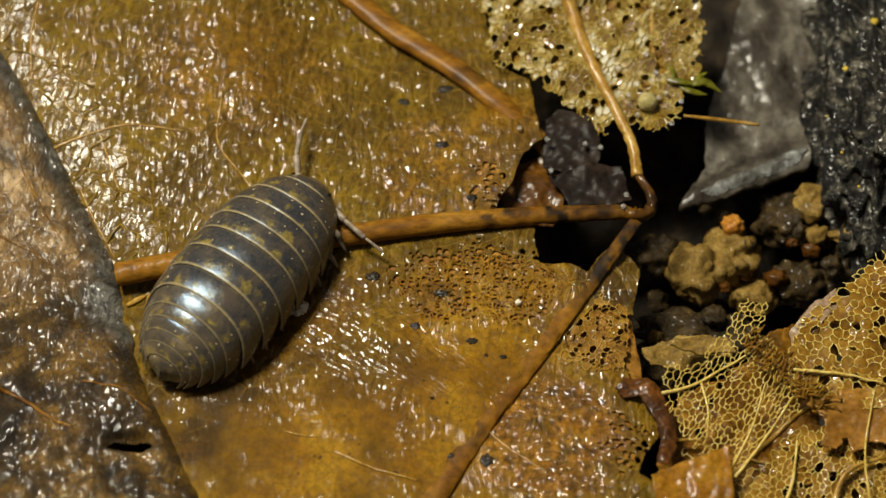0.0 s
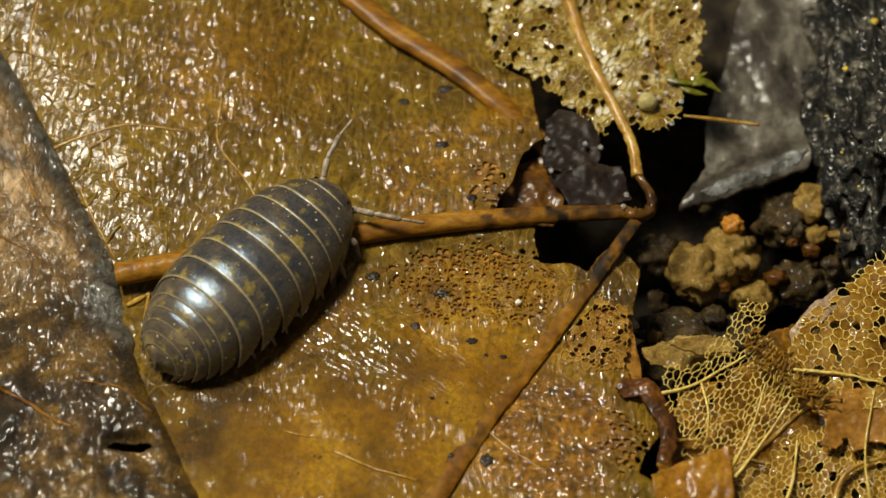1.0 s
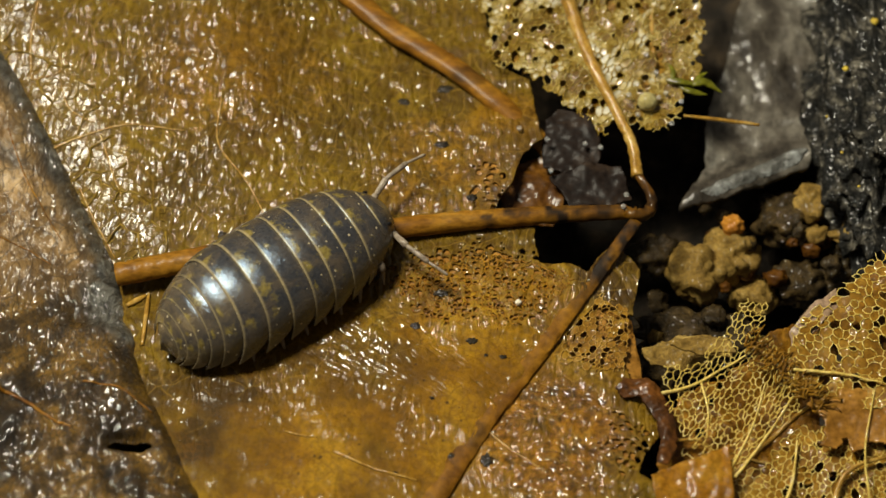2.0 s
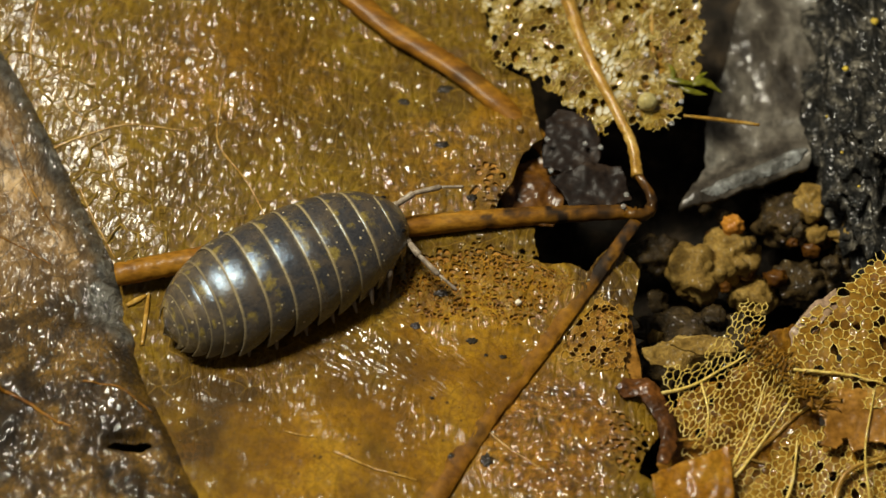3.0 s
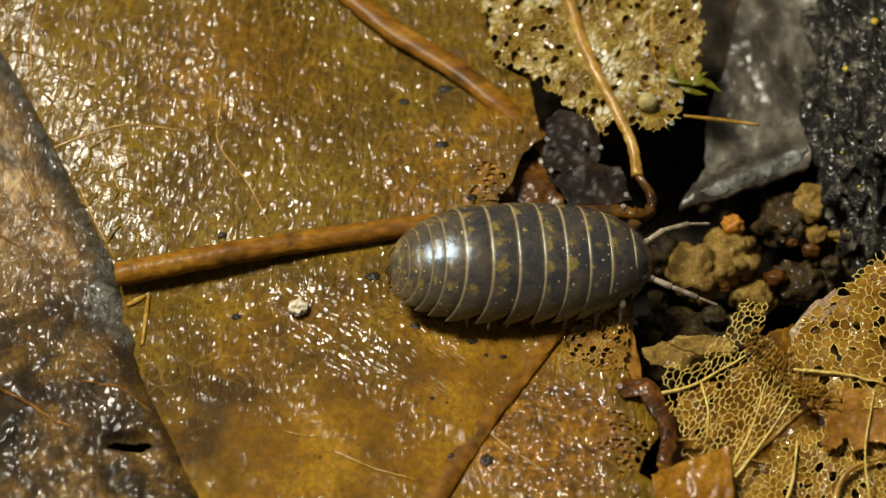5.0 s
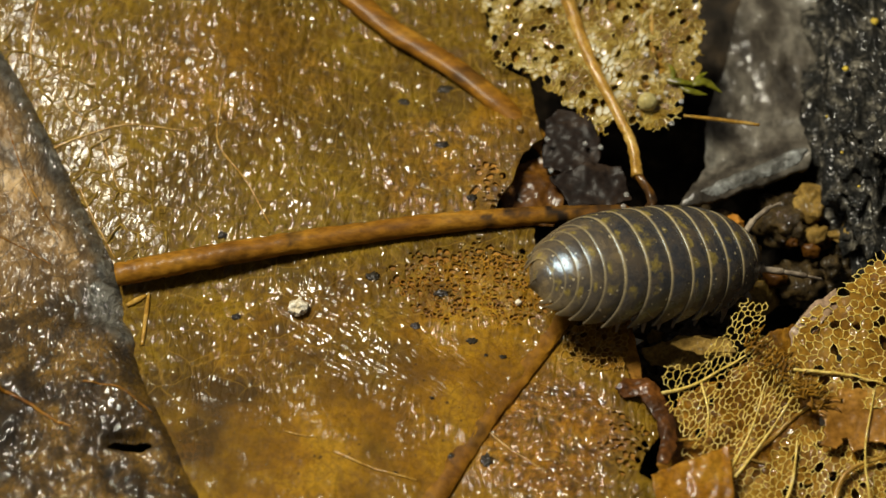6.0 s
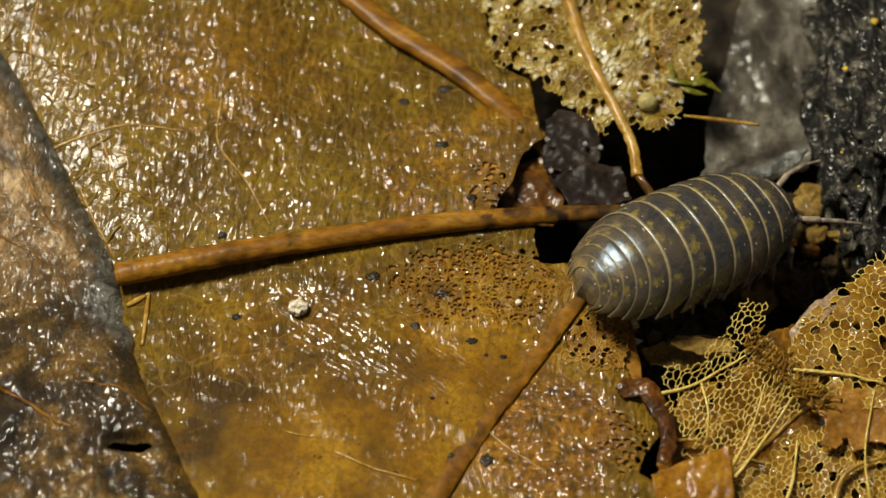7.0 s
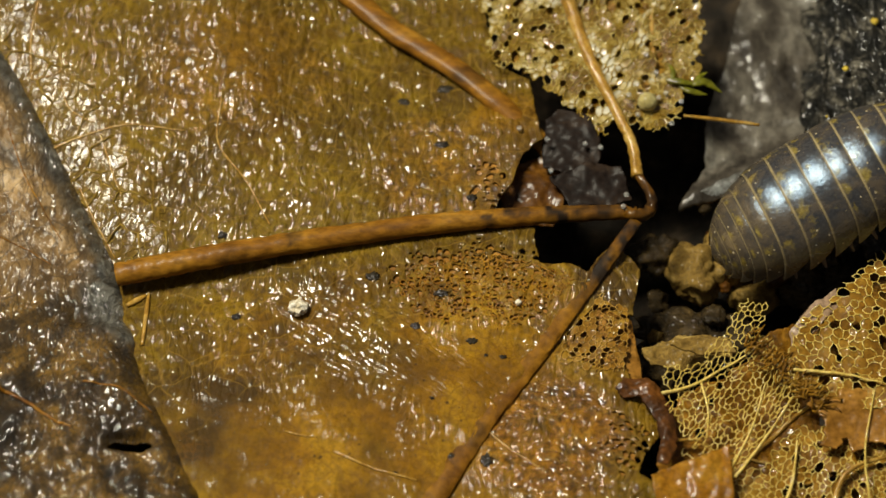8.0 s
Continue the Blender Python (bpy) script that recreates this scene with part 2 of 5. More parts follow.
def leaf_skin():
    """The wet, half-rotted blade of the big leaf: puckered skin under a film of water."""
    mat, nt, bsdf = surface("wet_leaf_blade")
    v = coords(nt)
    bent = warped(nt, v, 0.35, 1.5)
    calm, sheen, rust, combed = (field(nt, k) for k in ("calm", "flat", "rust", "combed"))
    wide = grain(nt, v, 0.20, 6, 0.62, 0.5)
    fine = grain(nt, v, 2.2, 6, 0.7)
    net = pores(nt, stretched(nt, bent, 2.6, 1.0), 1.0, True, 0.9)
    big = pores(nt, bent, 0.55, True, 0.9)
    busy = rest(nt, calm)
    # colour
    col = ramp(nt, wide, (0.34, (0.060, 0.035, 0.003)), (0.5, (0.114, 0.0665, 0.0035)), (0.66, (0.182, 0.112, 0.006)))
    amber = ramp(nt, wide, (0.32, (0.130, 0.056, 0.002)), (0.5, (0.225, 0.107, 0.003)), (0.68, (0.33, 0.18, 0.008)))
    col = blend(nt, field(nt, "amber"), col, amber)
    col = blend(nt, rust, col, ramp(nt, grain(nt, v, 1.1, 5, 0.7), (0.36, (0.07, 0.030, 0.004)), (0.5, (0.25, 0.098, 0.006)), (0.66, (0.40, 0.175, 0.010))))
    col = blend(nt, field(nt, "dark"), col, (0.046, 0.025, 0.005))
    col = blend(nt, times(nt, ramp(nt, fine, (0.38, 0.7), (0.56, 0.0)), rest(nt, calm, 0.4)), col, (0.040, 0.019, 0.003))
    col = blend(nt, ramp(nt, grain(nt, v, 0.7, 5, 0.65, 0.6), (0.34, 0.55), (0.47, 0.0)), col, (0.090, 0.042, 0.004))
    veins = times(nt, ramp(nt, net, (0.0, 0.22), (0.08, 0.0)), ramp(nt, grain(nt, v, 0.9, 3), (0.4, 0.1), (0.6, 1.0)), busy)
    col = blend(nt, veins, col, (0.34, 0.20, 0.025))
    col = blend(nt, times(nt, ramp(nt, big, (0.0, 0.3), (0.03, 0.0)), busy), col, (0.33, 0.19, 0.03))
    webs = pores(nt, warped(nt, v, 0.6, 1.6), 0.8, True)
    webs = times(nt, ramp(nt, webs, (0.0, 0.5), (0.05, 0.0)), ramp(nt, grain(nt, v, 0.5, 3), (0.4, 0.0), (0.6, 1.0)), calm)
    col = blend(nt, webs, col, (0.085, 0.036, 0.003))
    mesh = pores(nt, warped(nt, v, 1.2, 0.6), 2.6, True)
    col = blend(nt, times(nt, ramp(nt, mesh, (0.0, 0.55), (0.10, 0.0)), calm, ramp(nt, grain(nt, v, 0.4, 3), (0.38, 0.0), (0.58, 1.0))), col, (0.115, 0.050, 0.004))
    flecks = pores(nt, warped(nt, v, 1.5, 0.5), 1.5)
    flecks = times(nt, ramp(nt, flecks, (0.07, 0.8), (0.16, 0.0)), ramp(nt, grain(nt, v, 0.7, 3), (0.44, 0.0), (0.54, 1.0)), calm)
    col = blend(nt, flecks, col, (0.03, 0.014, 0.003))
    # puckers: long soft pillows and wandering ridges, stronger in some patches than in others
    plain = times(nt, rest(nt, rust, 0.95), rest(nt, combed, 0.85), rest(nt, calm, 0.93), rest(nt, sheen, 0.62))
    patchy = ramp(nt, grain(nt, v, 0.38, 3, 0.6), (0.36, 0.7), (0.58, 1.15))
    lie = stretched(nt, bent, 3.1, 1.25, 6)
    pillow = times(nt, domes(nt, lie, 1.0, 0.12), plain, patchy)
    ridges = times(nt, grain(nt, stretched(nt, bent, 3.0, 0.7, -5), 1.0, 1.4, 0.5, 0.4), plain, patchy)
    creases = times(nt, domes(nt, stretched(nt, warped(nt, v, 0.6, 0.8), 1.0, 4.2, 38), 1.0, 0.2), combed)
    pebbles = times(nt, domes(nt, bent, 2.9), rust)
    cracks = times(nt, ramp(nt, big, (0.0, 1.0), (0.08, 0.0)), busy)

    def skin(deep, normal):
        normal = relief(nt, pillow, 0.19 * deep, normal)
        normal = relief(nt, ridges, 0.10 * deep, normal)
        normal = relief(nt, creases, 0.06 * deep, normal)
        normal = relief(nt, pebbles, 0.15 * deep, normal)
        return relief(nt, cracks, 0.015 * deep, normal)

    base = skin(0.4, relief(nt, fine, 0.09))
    film = skin(1.0, relief(nt, grain(nt, v, 5.0, 2.0, 0.5), 0.012))
    film = relief(nt, rest(nt, flecks), 0.06, film)
    film = relief(nt, times(nt, grain(nt, v, 3.2, 3.0, 0.6), sheen), 0.02, film)
    # the film thins out on the calm stretches and stands broad on the slope
    wet = math_node(nt, "ADD", times(nt, rest(nt, calm, 0.95), rest(nt, sheen, 0.22)), math_node(nt, "ADD", flecks, times(nt, combed, 0.1)))
    wet = math_node(nt, "ADD", wet, times(nt, rust, 0.4))
    wet = times(nt, wet, ramp(nt, grain(nt, v, 0.9, 4, 0.6), (0.38, 0.4), (0.58, 0.9)))
    slick = math_node(nt, "ADD", ramp(nt, wide, (0.35, 0.035), (0.65, 0.055)), math_node(nt, "ADD", times(nt, sheen, 0.07), times(nt, calm, 0.12)))
    bsdf.inputs["Specular IOR Level"].default_value = 0.08
    finish(nt, bsdf, col, ramp(nt, fine, (0.3, 0.42), (0.7, 0.6)), base, wet, slick, film)
    bsdf.inputs["Coat IOR"].default_value = 1.42
    return mat


def crust_skin():
    """The dark, wet leaf that lies over the big one: leathery tan above, black-brown and slick below."""
    mat, nt, bsdf = surface("dark_leaf_blade")
    v = coords(nt)
    bent = warped(nt, v, 0.5, 1.2)
    vein = stretched(nt, bent, 1.5, 0.8, 0)
    wide = grain(nt, v, 0.28, 6, 0.66, 0.6)
    fine = grain(nt, vein, 1.6, 7, 0.72, 0.4)
    soft = grain(nt, stretched(nt, bent, 0.9, 0.35, -28), 1.0, 5, 0.6, 0.8)
    tan_at, band = field(nt, "tan"), field(nt, "band")
    col = ramp(nt, wide, (0.38, (0.012, 0.008, 0.004)), (0.48, (0.050, 0.028, 0.006)), (0.58, (0.150, 0.080, 0.012)), (0.70, (0.26, 0.15, 0.030)))
    col = blend(nt, ramp(nt, grain(nt, bent, 1.3, 6, 0.75), (0.50, 0.0), (0.62, 0.75)), col, (0.018, 0.013, 0.008))
    col = blend(nt, ramp(nt, grain(nt, vein, 4.2, 4, 0.7), (0.40, 0.55), (0.52, 0.0)), col, (0.012, 0.008, 0.004))
    tan = ramp(nt, soft, (0.34, (0.050, 0.028, 0.012)), (0.45, (0.20, 0.115, 0.040)), (0.56, (0.36, 0.22, 0.085)), (0.68, (0.50, 0.35, 0.18)))
    tan = blend(nt, ramp(nt, fine, (0.38, 0.8), (0.52, 0.0)), tan, (0.10, 0.055, 0.022))
    tan = blend(nt, ramp(nt, wide, (0.5, 0.0), (0.62, 0.35)), tan, (0.22, 0.185, 0.13))
    col = blend(nt, tan_at, col, tan)
    # Grey rim band; its patch of wet glare is painted with it.
    col = blend(nt, band, col, ramp(nt, fine, (0.36, (0.012, 0.012, 0.010)), (0.50, (0.075, 0.072, 0.062)), (0.66, (0.20, 0.195, 0.17))))
    lines = pores(nt, vein, 0.8, True)
    col = blend(nt, times(nt, ramp(nt, lines, (0.0, 0.65), (0.05, 0.0)), rest(nt, band)), col, (0.03, 0.018, 0.008))
    h1 = relief(nt, times(nt, soft, ramp(nt, tan_at, (0.0, 0.4), (1.0, 1.0))), 0.30)
    h1 = relief(nt, fine, 0.20, h1)
    h1 = relief(nt, grain(nt, vein, 5.0, 5, 0.7), 0.04, h1)
    wet = rest(nt, tan_at, 0.9)
    strong = ramp(nt, grain(nt, v, 0.5, 3), (0.40, 0.35), (0.58, 1.1))
    film = relief(nt, times(nt, domes(nt, vein, 2.3), wet, strong), 0.24)
    film = relief(nt, times(nt, grain(nt, stretched(nt, bent, 3.4, 1.9, -20), 1.0, 2.5, 0.55, 0.6), wet, strong), 0.17, film)
    film = relief(nt, grain(nt, vein, 6.0, 3, 0.6), 0.02, film)
    film = relief(nt, times(nt, soft, tan_at), 0.3, film)
    rough = blend(nt, tan_at, (0.4, 0.4, 0.4), (0.55, 0.55, 0.55))
    coat = times(nt, math_node(nt, "MAXIMUM", ramp(nt, tan_at, (0.0, 1.0), (1.0, 0.14)), times(nt, band, 0.9)), ramp(nt, grain(nt, v, 0.45, 4, 0.6), (0.38, 0.75), (0.52, 1.0)))
    bsdf.inputs["Specular IOR Level"].default_value = 0.15
    finish(nt, bsdf, col, rough, h1, coat, ramp(nt, tan_at, (0.0, 0.075), (1.0, 0.26)), film)
    bsdf.inputs["Coat IOR"].default_value = 1.6
    return mat


def plain_skin(name, stops, scale, depth, rough, coat, coat_rough=0.08, fine=6.0, stretch=(1, 1, 1), glint=0.0):
    """A skin of two or three tones with wear at two sizes, and a wet film that may glint in small facets."""
    mat, nt, bsdf = surface(name)
    v = coords(nt, *stretch)
    a = grain(nt, v, scale, 6, 0.6, 0.3)
    b = grain(nt, v, scale * fine, 4, 0.6)
    col = ramp(nt, a, *stops)
    col = blend(nt, ramp(nt, b, (0.35, 0.5), (0.6, 0.0)), col, tuple(c * 0.35 for c in stops[0][1]))
    col = blend(nt, field(nt, "dark"), col, (0.014, 0.008, 0.004))
    h = relief(nt, a, depth)
    h = relief(nt, b, depth * 0.4, h)
    film = h
    if glint:
        spread = warped(nt, coords(nt), 0.8, 0.8)
        strong = ramp(nt, grain(nt, spread, 0.9, 2), (0.38, 0.3), (0.6, 1.0))
        film = relief(nt, math_node(nt, "MULTIPLY", domes(nt, spread, 2.7), strong), glint)
    bsdf.inputs["Specular IOR Level"].default_value = 0.1
    finish(nt, bsdf, col, ramp(nt, b, (0.3, rough * 0.8), (0.7, min(1.0, rough * 1.2))), h, coat, coat_rough, film)
    return mat


def shell_skin():
    """Dark slate armour with ochre marks, paler and thinner at the hind rims."""
    mat, nt, bsdf = surface("woodlouse_shell")
    v = coords(nt)
    mottled = grain(nt, v, 1.7, 5, 0.7, 0.4)
    cloudy = grain(nt, v, 0.7, 4, 0.65, 0.5)
    fine = grain(nt, v, 6.0, 5, 0.65)
    rim, flank, tail, mark = (field(nt, k) for k in ("rim", "flank", "tail", "mark"))
    col = ramp(nt, fine, (0.3, (0.020, 0.0195, 0.0215)), (0.7, (0.050, 0.047, 0.048)))
    col = blend(nt, ramp(nt, cloudy, (0.42, 0.0), (0.64, 0.8)), col, (0.085, 0.062, 0.038))
    col = blend(nt, tail, col, ramp(nt, cloudy, (0.36, (0.058, 0.046, 0.034)), (0.52, (0.110, 0.082, 0.048)), (0.66, (0.210, 0.150, 0.070))))
    col = blend(nt, times(nt, flank, ramp(nt, mottled, (0.3, 0.25), (0.65, 0.9))), col, (0.150, 0.116, 0.066))
    ochre = math_node(nt, "ADD", mottled, times(nt, mark, 0.33))
    col = blend(nt, ramp(nt, ochre, (0.58, 0.0), (0.78, 0.75)), col, ramp(nt, fine, (0.35, (0.13, 0.088, 0.012)), (0.65, (0.32, 0.245, 0.05))))
    edge = times(nt, ramp(nt, rim, (0.30, 0.0), (0.9, 0.95)), ramp(nt, mottled, (0.3, 0.45), (0.6, 1.0)), rest(nt, tail, 0.6))
    col = blend(nt, edge, col, (0.36, 0.285, 0.145))
    dust = put(nt, "ShaderNodeTexVoronoi", Vector=v, Scale=2.5)
    size = put(nt, "ShaderNodeSeparateColor", Color=dust.outputs["Color"])
    spot = math_node(nt, "SUBTRACT", math_node(nt, "MULTIPLY", size.outputs[0], 0.20), dust.outputs["Distance"])
    specks = ramp(nt, spot, (0.0, 0.0), (0.03, 0.9))
    col = blend(nt, specks, col, (0.46, 0.38, 0.24))
    bsdf.inputs["Specular IOR Level"].default_value = 0.85
    bsdf.inputs["Specular Tint"].default_value = (0.50, 0.72, 1.0, 1)
    h = relief(nt, fine, 0.02)
    h = relief(nt, grain(nt, v, 1.8, 3), 0.035, h)
    h = relief(nt, specks, 0.03, h)
    film = relief(nt, grain(nt, coords(nt, 5.0, 0.9, 0.9), 1.0, 3), 0.025, relief(nt, grain(nt, v, 2.0, 3), 0.02))
    finish(nt, bsdf, col, ramp(nt, cloudy, (0.35, 0.20), (0.65, 0.31)), h, 0.15, 0.16, film)
    return mat


def bead_skin(name, colour):
    mat, nt, bsdf = surface(name)
    finish(nt, bsdf, colour, 0.06)
    bsdf.inputs["Transmission Weight"].default_value = 0.85
    bsdf.inputs["IOR"].default_value = 1.33
    return mat


BLADE = leaf_skin()
CRUST = crust_skin()
SHELL = shell_skin()
STALK = plain_skin("amber_stalk", ((0.28, (0.11, 0.043, 0.004)), (0.45, (0.20, 0.083, 0.006)), (0.6, (0.27, 0.124, 0.010)), (0.75, (0.33, 0.175, 0.026))), 0.7, 0.03, 0.6, 0.2, 0.28, 5.0, (0.5, 1, 1))
DARK_STALK = plain_skin("red_brown_stalk", ((0.3, (0.085, 0.030, 0.003)), (0.45, (0.165, 0.068, 0.004)), (0.6, (0.23, 0.102, 0.006)), (0.75, (0.33, 0.16, 0.012))), 0.4, 0.06, 0.5, 0.4, 0.12, 5.0)
STRAW = plain_skin("straw_vein", ((0.3, (0.20, 0.095, 0.012)), (0.5, (0.38, 0.21, 0.032)), (0.7, (0.50, 0.33, 0.09))), 1.1, 0.05, 0.35, 0.9, 0.16)
GOLD = plain_skin("golden_vein", ((0.3, (0.13, 0.075, 0.010)), (0.5, (0.24, 0.15, 0.02)), (0.7, (0.33, 0.22, 0.05))), 1.3, 0.02, 0.4, 0.25, 0.2)
NET = plain_skin("skeleton_vein", ((0.3, (0.45, 0.295, 0.045)), (0.5, (0.69, 0.51, 0.125)), (0.7, (0.83, 0.67, 0.26))), 1.3, 0.03, 0.4, 0.6, 0.12)
UNDER = plain_skin("rotted_brown_leaf", ((0.3, (0.06842, 0.0289, 0.00306)), (0.5, (0.1857, 0.0782, 0.0051)), (0.7, (0.391, 0.187, 0.0153))), 0.7, 0.1, 0.5, 0.7, 0.1, 6.0, (1, 1, 1), 0.2)
SKIN = plain_skin("leaf_film", ((0.3, (0.11, 0.046, 0.0025)), (0.5, (0.235, 0.112, 0.007)), (0.7, (0.36, 0.205, 0.024))), 0.9, 0.06, 0.5, 0.9, 0.08, 6.0, (1, 1, 1), 0.2)
PALE_NET = plain_skin("bleached_vein", ((0.35, (0.20, 0.115, 0.010)), (0.5, (0.36, 0.24, 0.032)), (0.62, (0.52, 0.42, 0.15))), 1.3, 0.04, 0.3, 0.9, 0.08)
# The whitest tone puts wet glints into the bleached film's colour.
PALE_SKIN = plain_skin("bleached_glint_film", ((0.42, (0.13, 0.07, 0.004)), (0.50, (0.23, 0.155, 0.025)), (0.55, (0.37, 0.28, 0.09)), (0.64, (0.60, 0.57, 0.45))), 0.6, 0.05, 0.5, 1.0, 0.06, 4.0, (1, 1, 1), 0.28)
PALE_SKIN.node_tree.nodes["Principled BSDF"].inputs["Coat IOR"].default_value = 1.6
SOIL = plain_skin("black_soil", ((0.3, (0.00936, 0.008424, 0.00702)), (0.5, (0.0234, 0.01872, 0.01404)), (0.7, (0.06552, 0.0468, 0.02808))), 0.5, 0.25, 0.9, 0.0, 0.25)
CRUMB = plain_skin("soil_crumb", ((0.3, (0.11, 0.064, 0.014)), (0.5, (0.245, 0.150, 0.034)), (0.7, (0.37, 0.25, 0.070))), 1.0, 0.2, 0.8, 0.3, 0.16, 6.0, (1, 1, 1), 0.25)
DARK_CRUMB = plain_skin("dark_crumb", ((0.3, (0.01142, 0.007735, 0.002856)), (0.5, (0.03927, 0.02499, 0.008568)), (0.7, (0.09996, 0.06247, 0.01963))), 1.0, 0.15, 0.7, 0.8, 0.08, 6.0, (1, 1, 1), 0.4)
ORANGE = plain_skin("orange_crumb", ((0.3, (0.26, 0.09, 0.010)), (0.5, (0.46, 0.19, 0.024)), (0.7, (0.58, 0.31, 0.06))), 0.9, 0.08, 0.5, 0.4, 0.2)
GREY = plain_skin("grey_dead_leaf", ((0.32, (0.016, 0.013, 0.010)), (0.45, (0.06, 0.05, 0.038)), (0.58, (0.14, 0.125, 0.10)), (0.7, (0.25, 0.24, 0.21))), 0.40, 0.22, 0.5, 1.0, 0.18, 5.0, (1, 0.6, 1))
# Paler than the leaf: the wet fold's highlight put into its colour.
FOLD_HIGHLIGHT = plain_skin("grey_fold_highlight", ((0.35, (0.05, 0.048, 0.042)), (0.5, (0.13, 0.13, 0.12)), (0.65, (0.30, 0.315, 0.31))), 0.8, 0.22, 0.5, 0.8, 0.2)
ROCK = plain_skin("dark_bark", ((0.3, (0.00375, 0.00375, 0.003375)), (0.47, (0.012, 0.012, 0.01013)), (0.57, (0.048, 0.043, 0.034)), (0.65, (0.17, 0.155, 0.12))), 1.1, 0.4, 0.6, 0.6, 0.2, 4.0, (1, 1, 1), 0.2)
FLAKE = plain_skin("dark_flake", ((0.3, (0.0060, 0.0036, 0.0030)), (0.55, (0.0150, 0.0092, 0.0068)), (0.75, (0.040, 0.024, 0.014))), 0.7, 0.03, 0.7, 0.12, 0.3)
RED_CURL = plain_skin("red_brown_curl", ((0.35, (0.014, 0.007, 0.003)), (0.5, (0.055, 0.020, 0.005)), (0.65, (0.17, 0.060, 0.010))), 0.45, 0.06, 0.45, 0.4, 0.14)
RUST = plain_skin("rust_scrap", ((0.3, (0.035, 0.012, 0.002)), (0.5, (0.085, 0.032, 0.003)), (0.7, (0.16, 0.068, 0.008))), 0.6, 0.03, 0.5, 0.35, 0.14)
AMBER = plain_skin("amber_scrap", ((0.3, (0.13, 0.052, 0.003)), (0.5, (0.26, 0.108, 0.005)), (0.7, (0.36, 0.18, 0.015))), 0.6, 0.07, 0.5, 0.5, 0.12)
FILM = plain_skin("brown_film", ((0.3, (0.1496, 0.06311, 0.0072)), (0.5, (0.2544, 0.1148, 0.01575)), (0.7, (0.374, 0.1836, 0.0315))), 0.6, 0.05, 0.5, 0.4, 0.15)
PINK = plain_skin("pinkish_film", ((0.3, (0.224, 0.14, 0.077)), (0.6, (0.322, 0.217, 0.14))), 0.8, 0.08, 0.45, 0.5, 0.15)
YELLOW = plain_skin("yellow_lichen", ((0.3, (0.35, 0.22, 0.02)), (0.6, (0.60, 0.46, 0.06))), 2.0, 0.05, 0.6, 0.2, 0.2)
MOSS = plain_skin("green_moss", ((0.3, (0.055, 0.055, 0.003)), (0.6, (0.17, 0.165, 0.010))), 0.9, 0.05, 0.35, 0.7, 0.1)
SPECK = plain_skin("black_speck", ((0.3, (0.014, 0.011, 0.007)), (0.6, (0.040, 0.030, 0.018))), 2.0, 0.06, 0.5, 0.4, 0.15)
WHITE = plain_skin("white_grain", ((0.3, (0.55, 0.45, 0.28)), (0.6, (0.82, 0.78, 0.68))), 2.0, 0.06, 0.4, 0.5, 0.15)
LIMB = plain_skin("woodlouse_limb", ((0.3, (0.1375, 0.1063, 0.0775)), (0.6, (0.375, 0.3063, 0.2313))), 2.5, 0.02, 0.4, 0.4, 0.2)
# Limb tone halved, which paints in the shade under the body.
SHADED_LIMB = plain_skin("woodlouse_limb_shaded", ((0.3, (0.07, 0.054, 0.04)), (0.6, (0.19, 0.15, 0.11))), 2.5, 0.02, 0.4, 0.4, 0.2)
EYE_SKIN = plain_skin("woodlouse_eye", ((0.3, (0.006, 0.006, 0.007)), (0.7, (0.012, 0.012, 0.012))), 4.0, 0.02, 0.2, 0.8, 0.08)
BEAD = plain_skin("yellow_bead", ((0.3, (0.30, 0.24, 0.08)), (0.6, (0.46, 0.40, 0.18))), 0.7, 0.01, 0.3, 0.8, 0.08)
WATER = bead_skin("water_bead", (0.95, 0.95, 0.92))


# ---- ground ----
def build_ground():
    fine = np.arange(-32, 32.01, 0.3)
    out = 32 * 1.28 ** np.arange(1, 25)
    xs = np.concatenate([-out[::-1], fine, out])
    x, y = np.meshgrid(xs, xs, indexing="ij")
    far = np.clip((np.hypot(x, y) - 30) / 30, 0, 1)
    z = -8.0 + 1.6 * fbm(x / 5, y / 5, 5, 11) + 0.5 * fbm(x / 0.9, y / 0.9, 3, 12) * (1 - far)
    n = len(xs)
    i, j = np.meshgrid(np.arange(n - 1), np.arange(n - 1), indexing="ij")
    a = (i * n + j).ravel()
    faces = np.stack([a, a + n, a + n + 1, a + 1], 1)
    single("ground", (np.stack([x.ravel(), y.ravel(), z.ravel()], 1), faces.tolist()), SOIL, (0, 0, 0), "black wet forest soil under the leaves", "soil", kind="structure")


build_ground()

# ---- the big leaf: blade, four ribs, bleached corner ----
RIB_A = [(-17.26, -1.53), (-14.75, -1.10), (-11.50, -0.50), (-5.53, 0.61), (0.48, 1.55), (5.32, 2.02), (9.87, 2.31)]
RIB_B = [(-7.89, 19.32), (-5.25, 16.77), (-2.67, 14.34), (0.50, 11.96), (2.99, 9.62), (4.98, 7.71), (6.64, 6.08)]
RIB_C = [(6.49, 18.90), (7.06, 16.03), (8.21, 12.04), (9.50, 8.74), (10.29, 6.57), (10.51, 4.59)]
RIB_D = [(10.30, 1.66), (9.02, -0.32), (7.30, -2.79), (5.30, -5.73), (3.80, -7.93), (1.89, -10.75), (-0.11, -14.13), (-1.37, -16.34)]

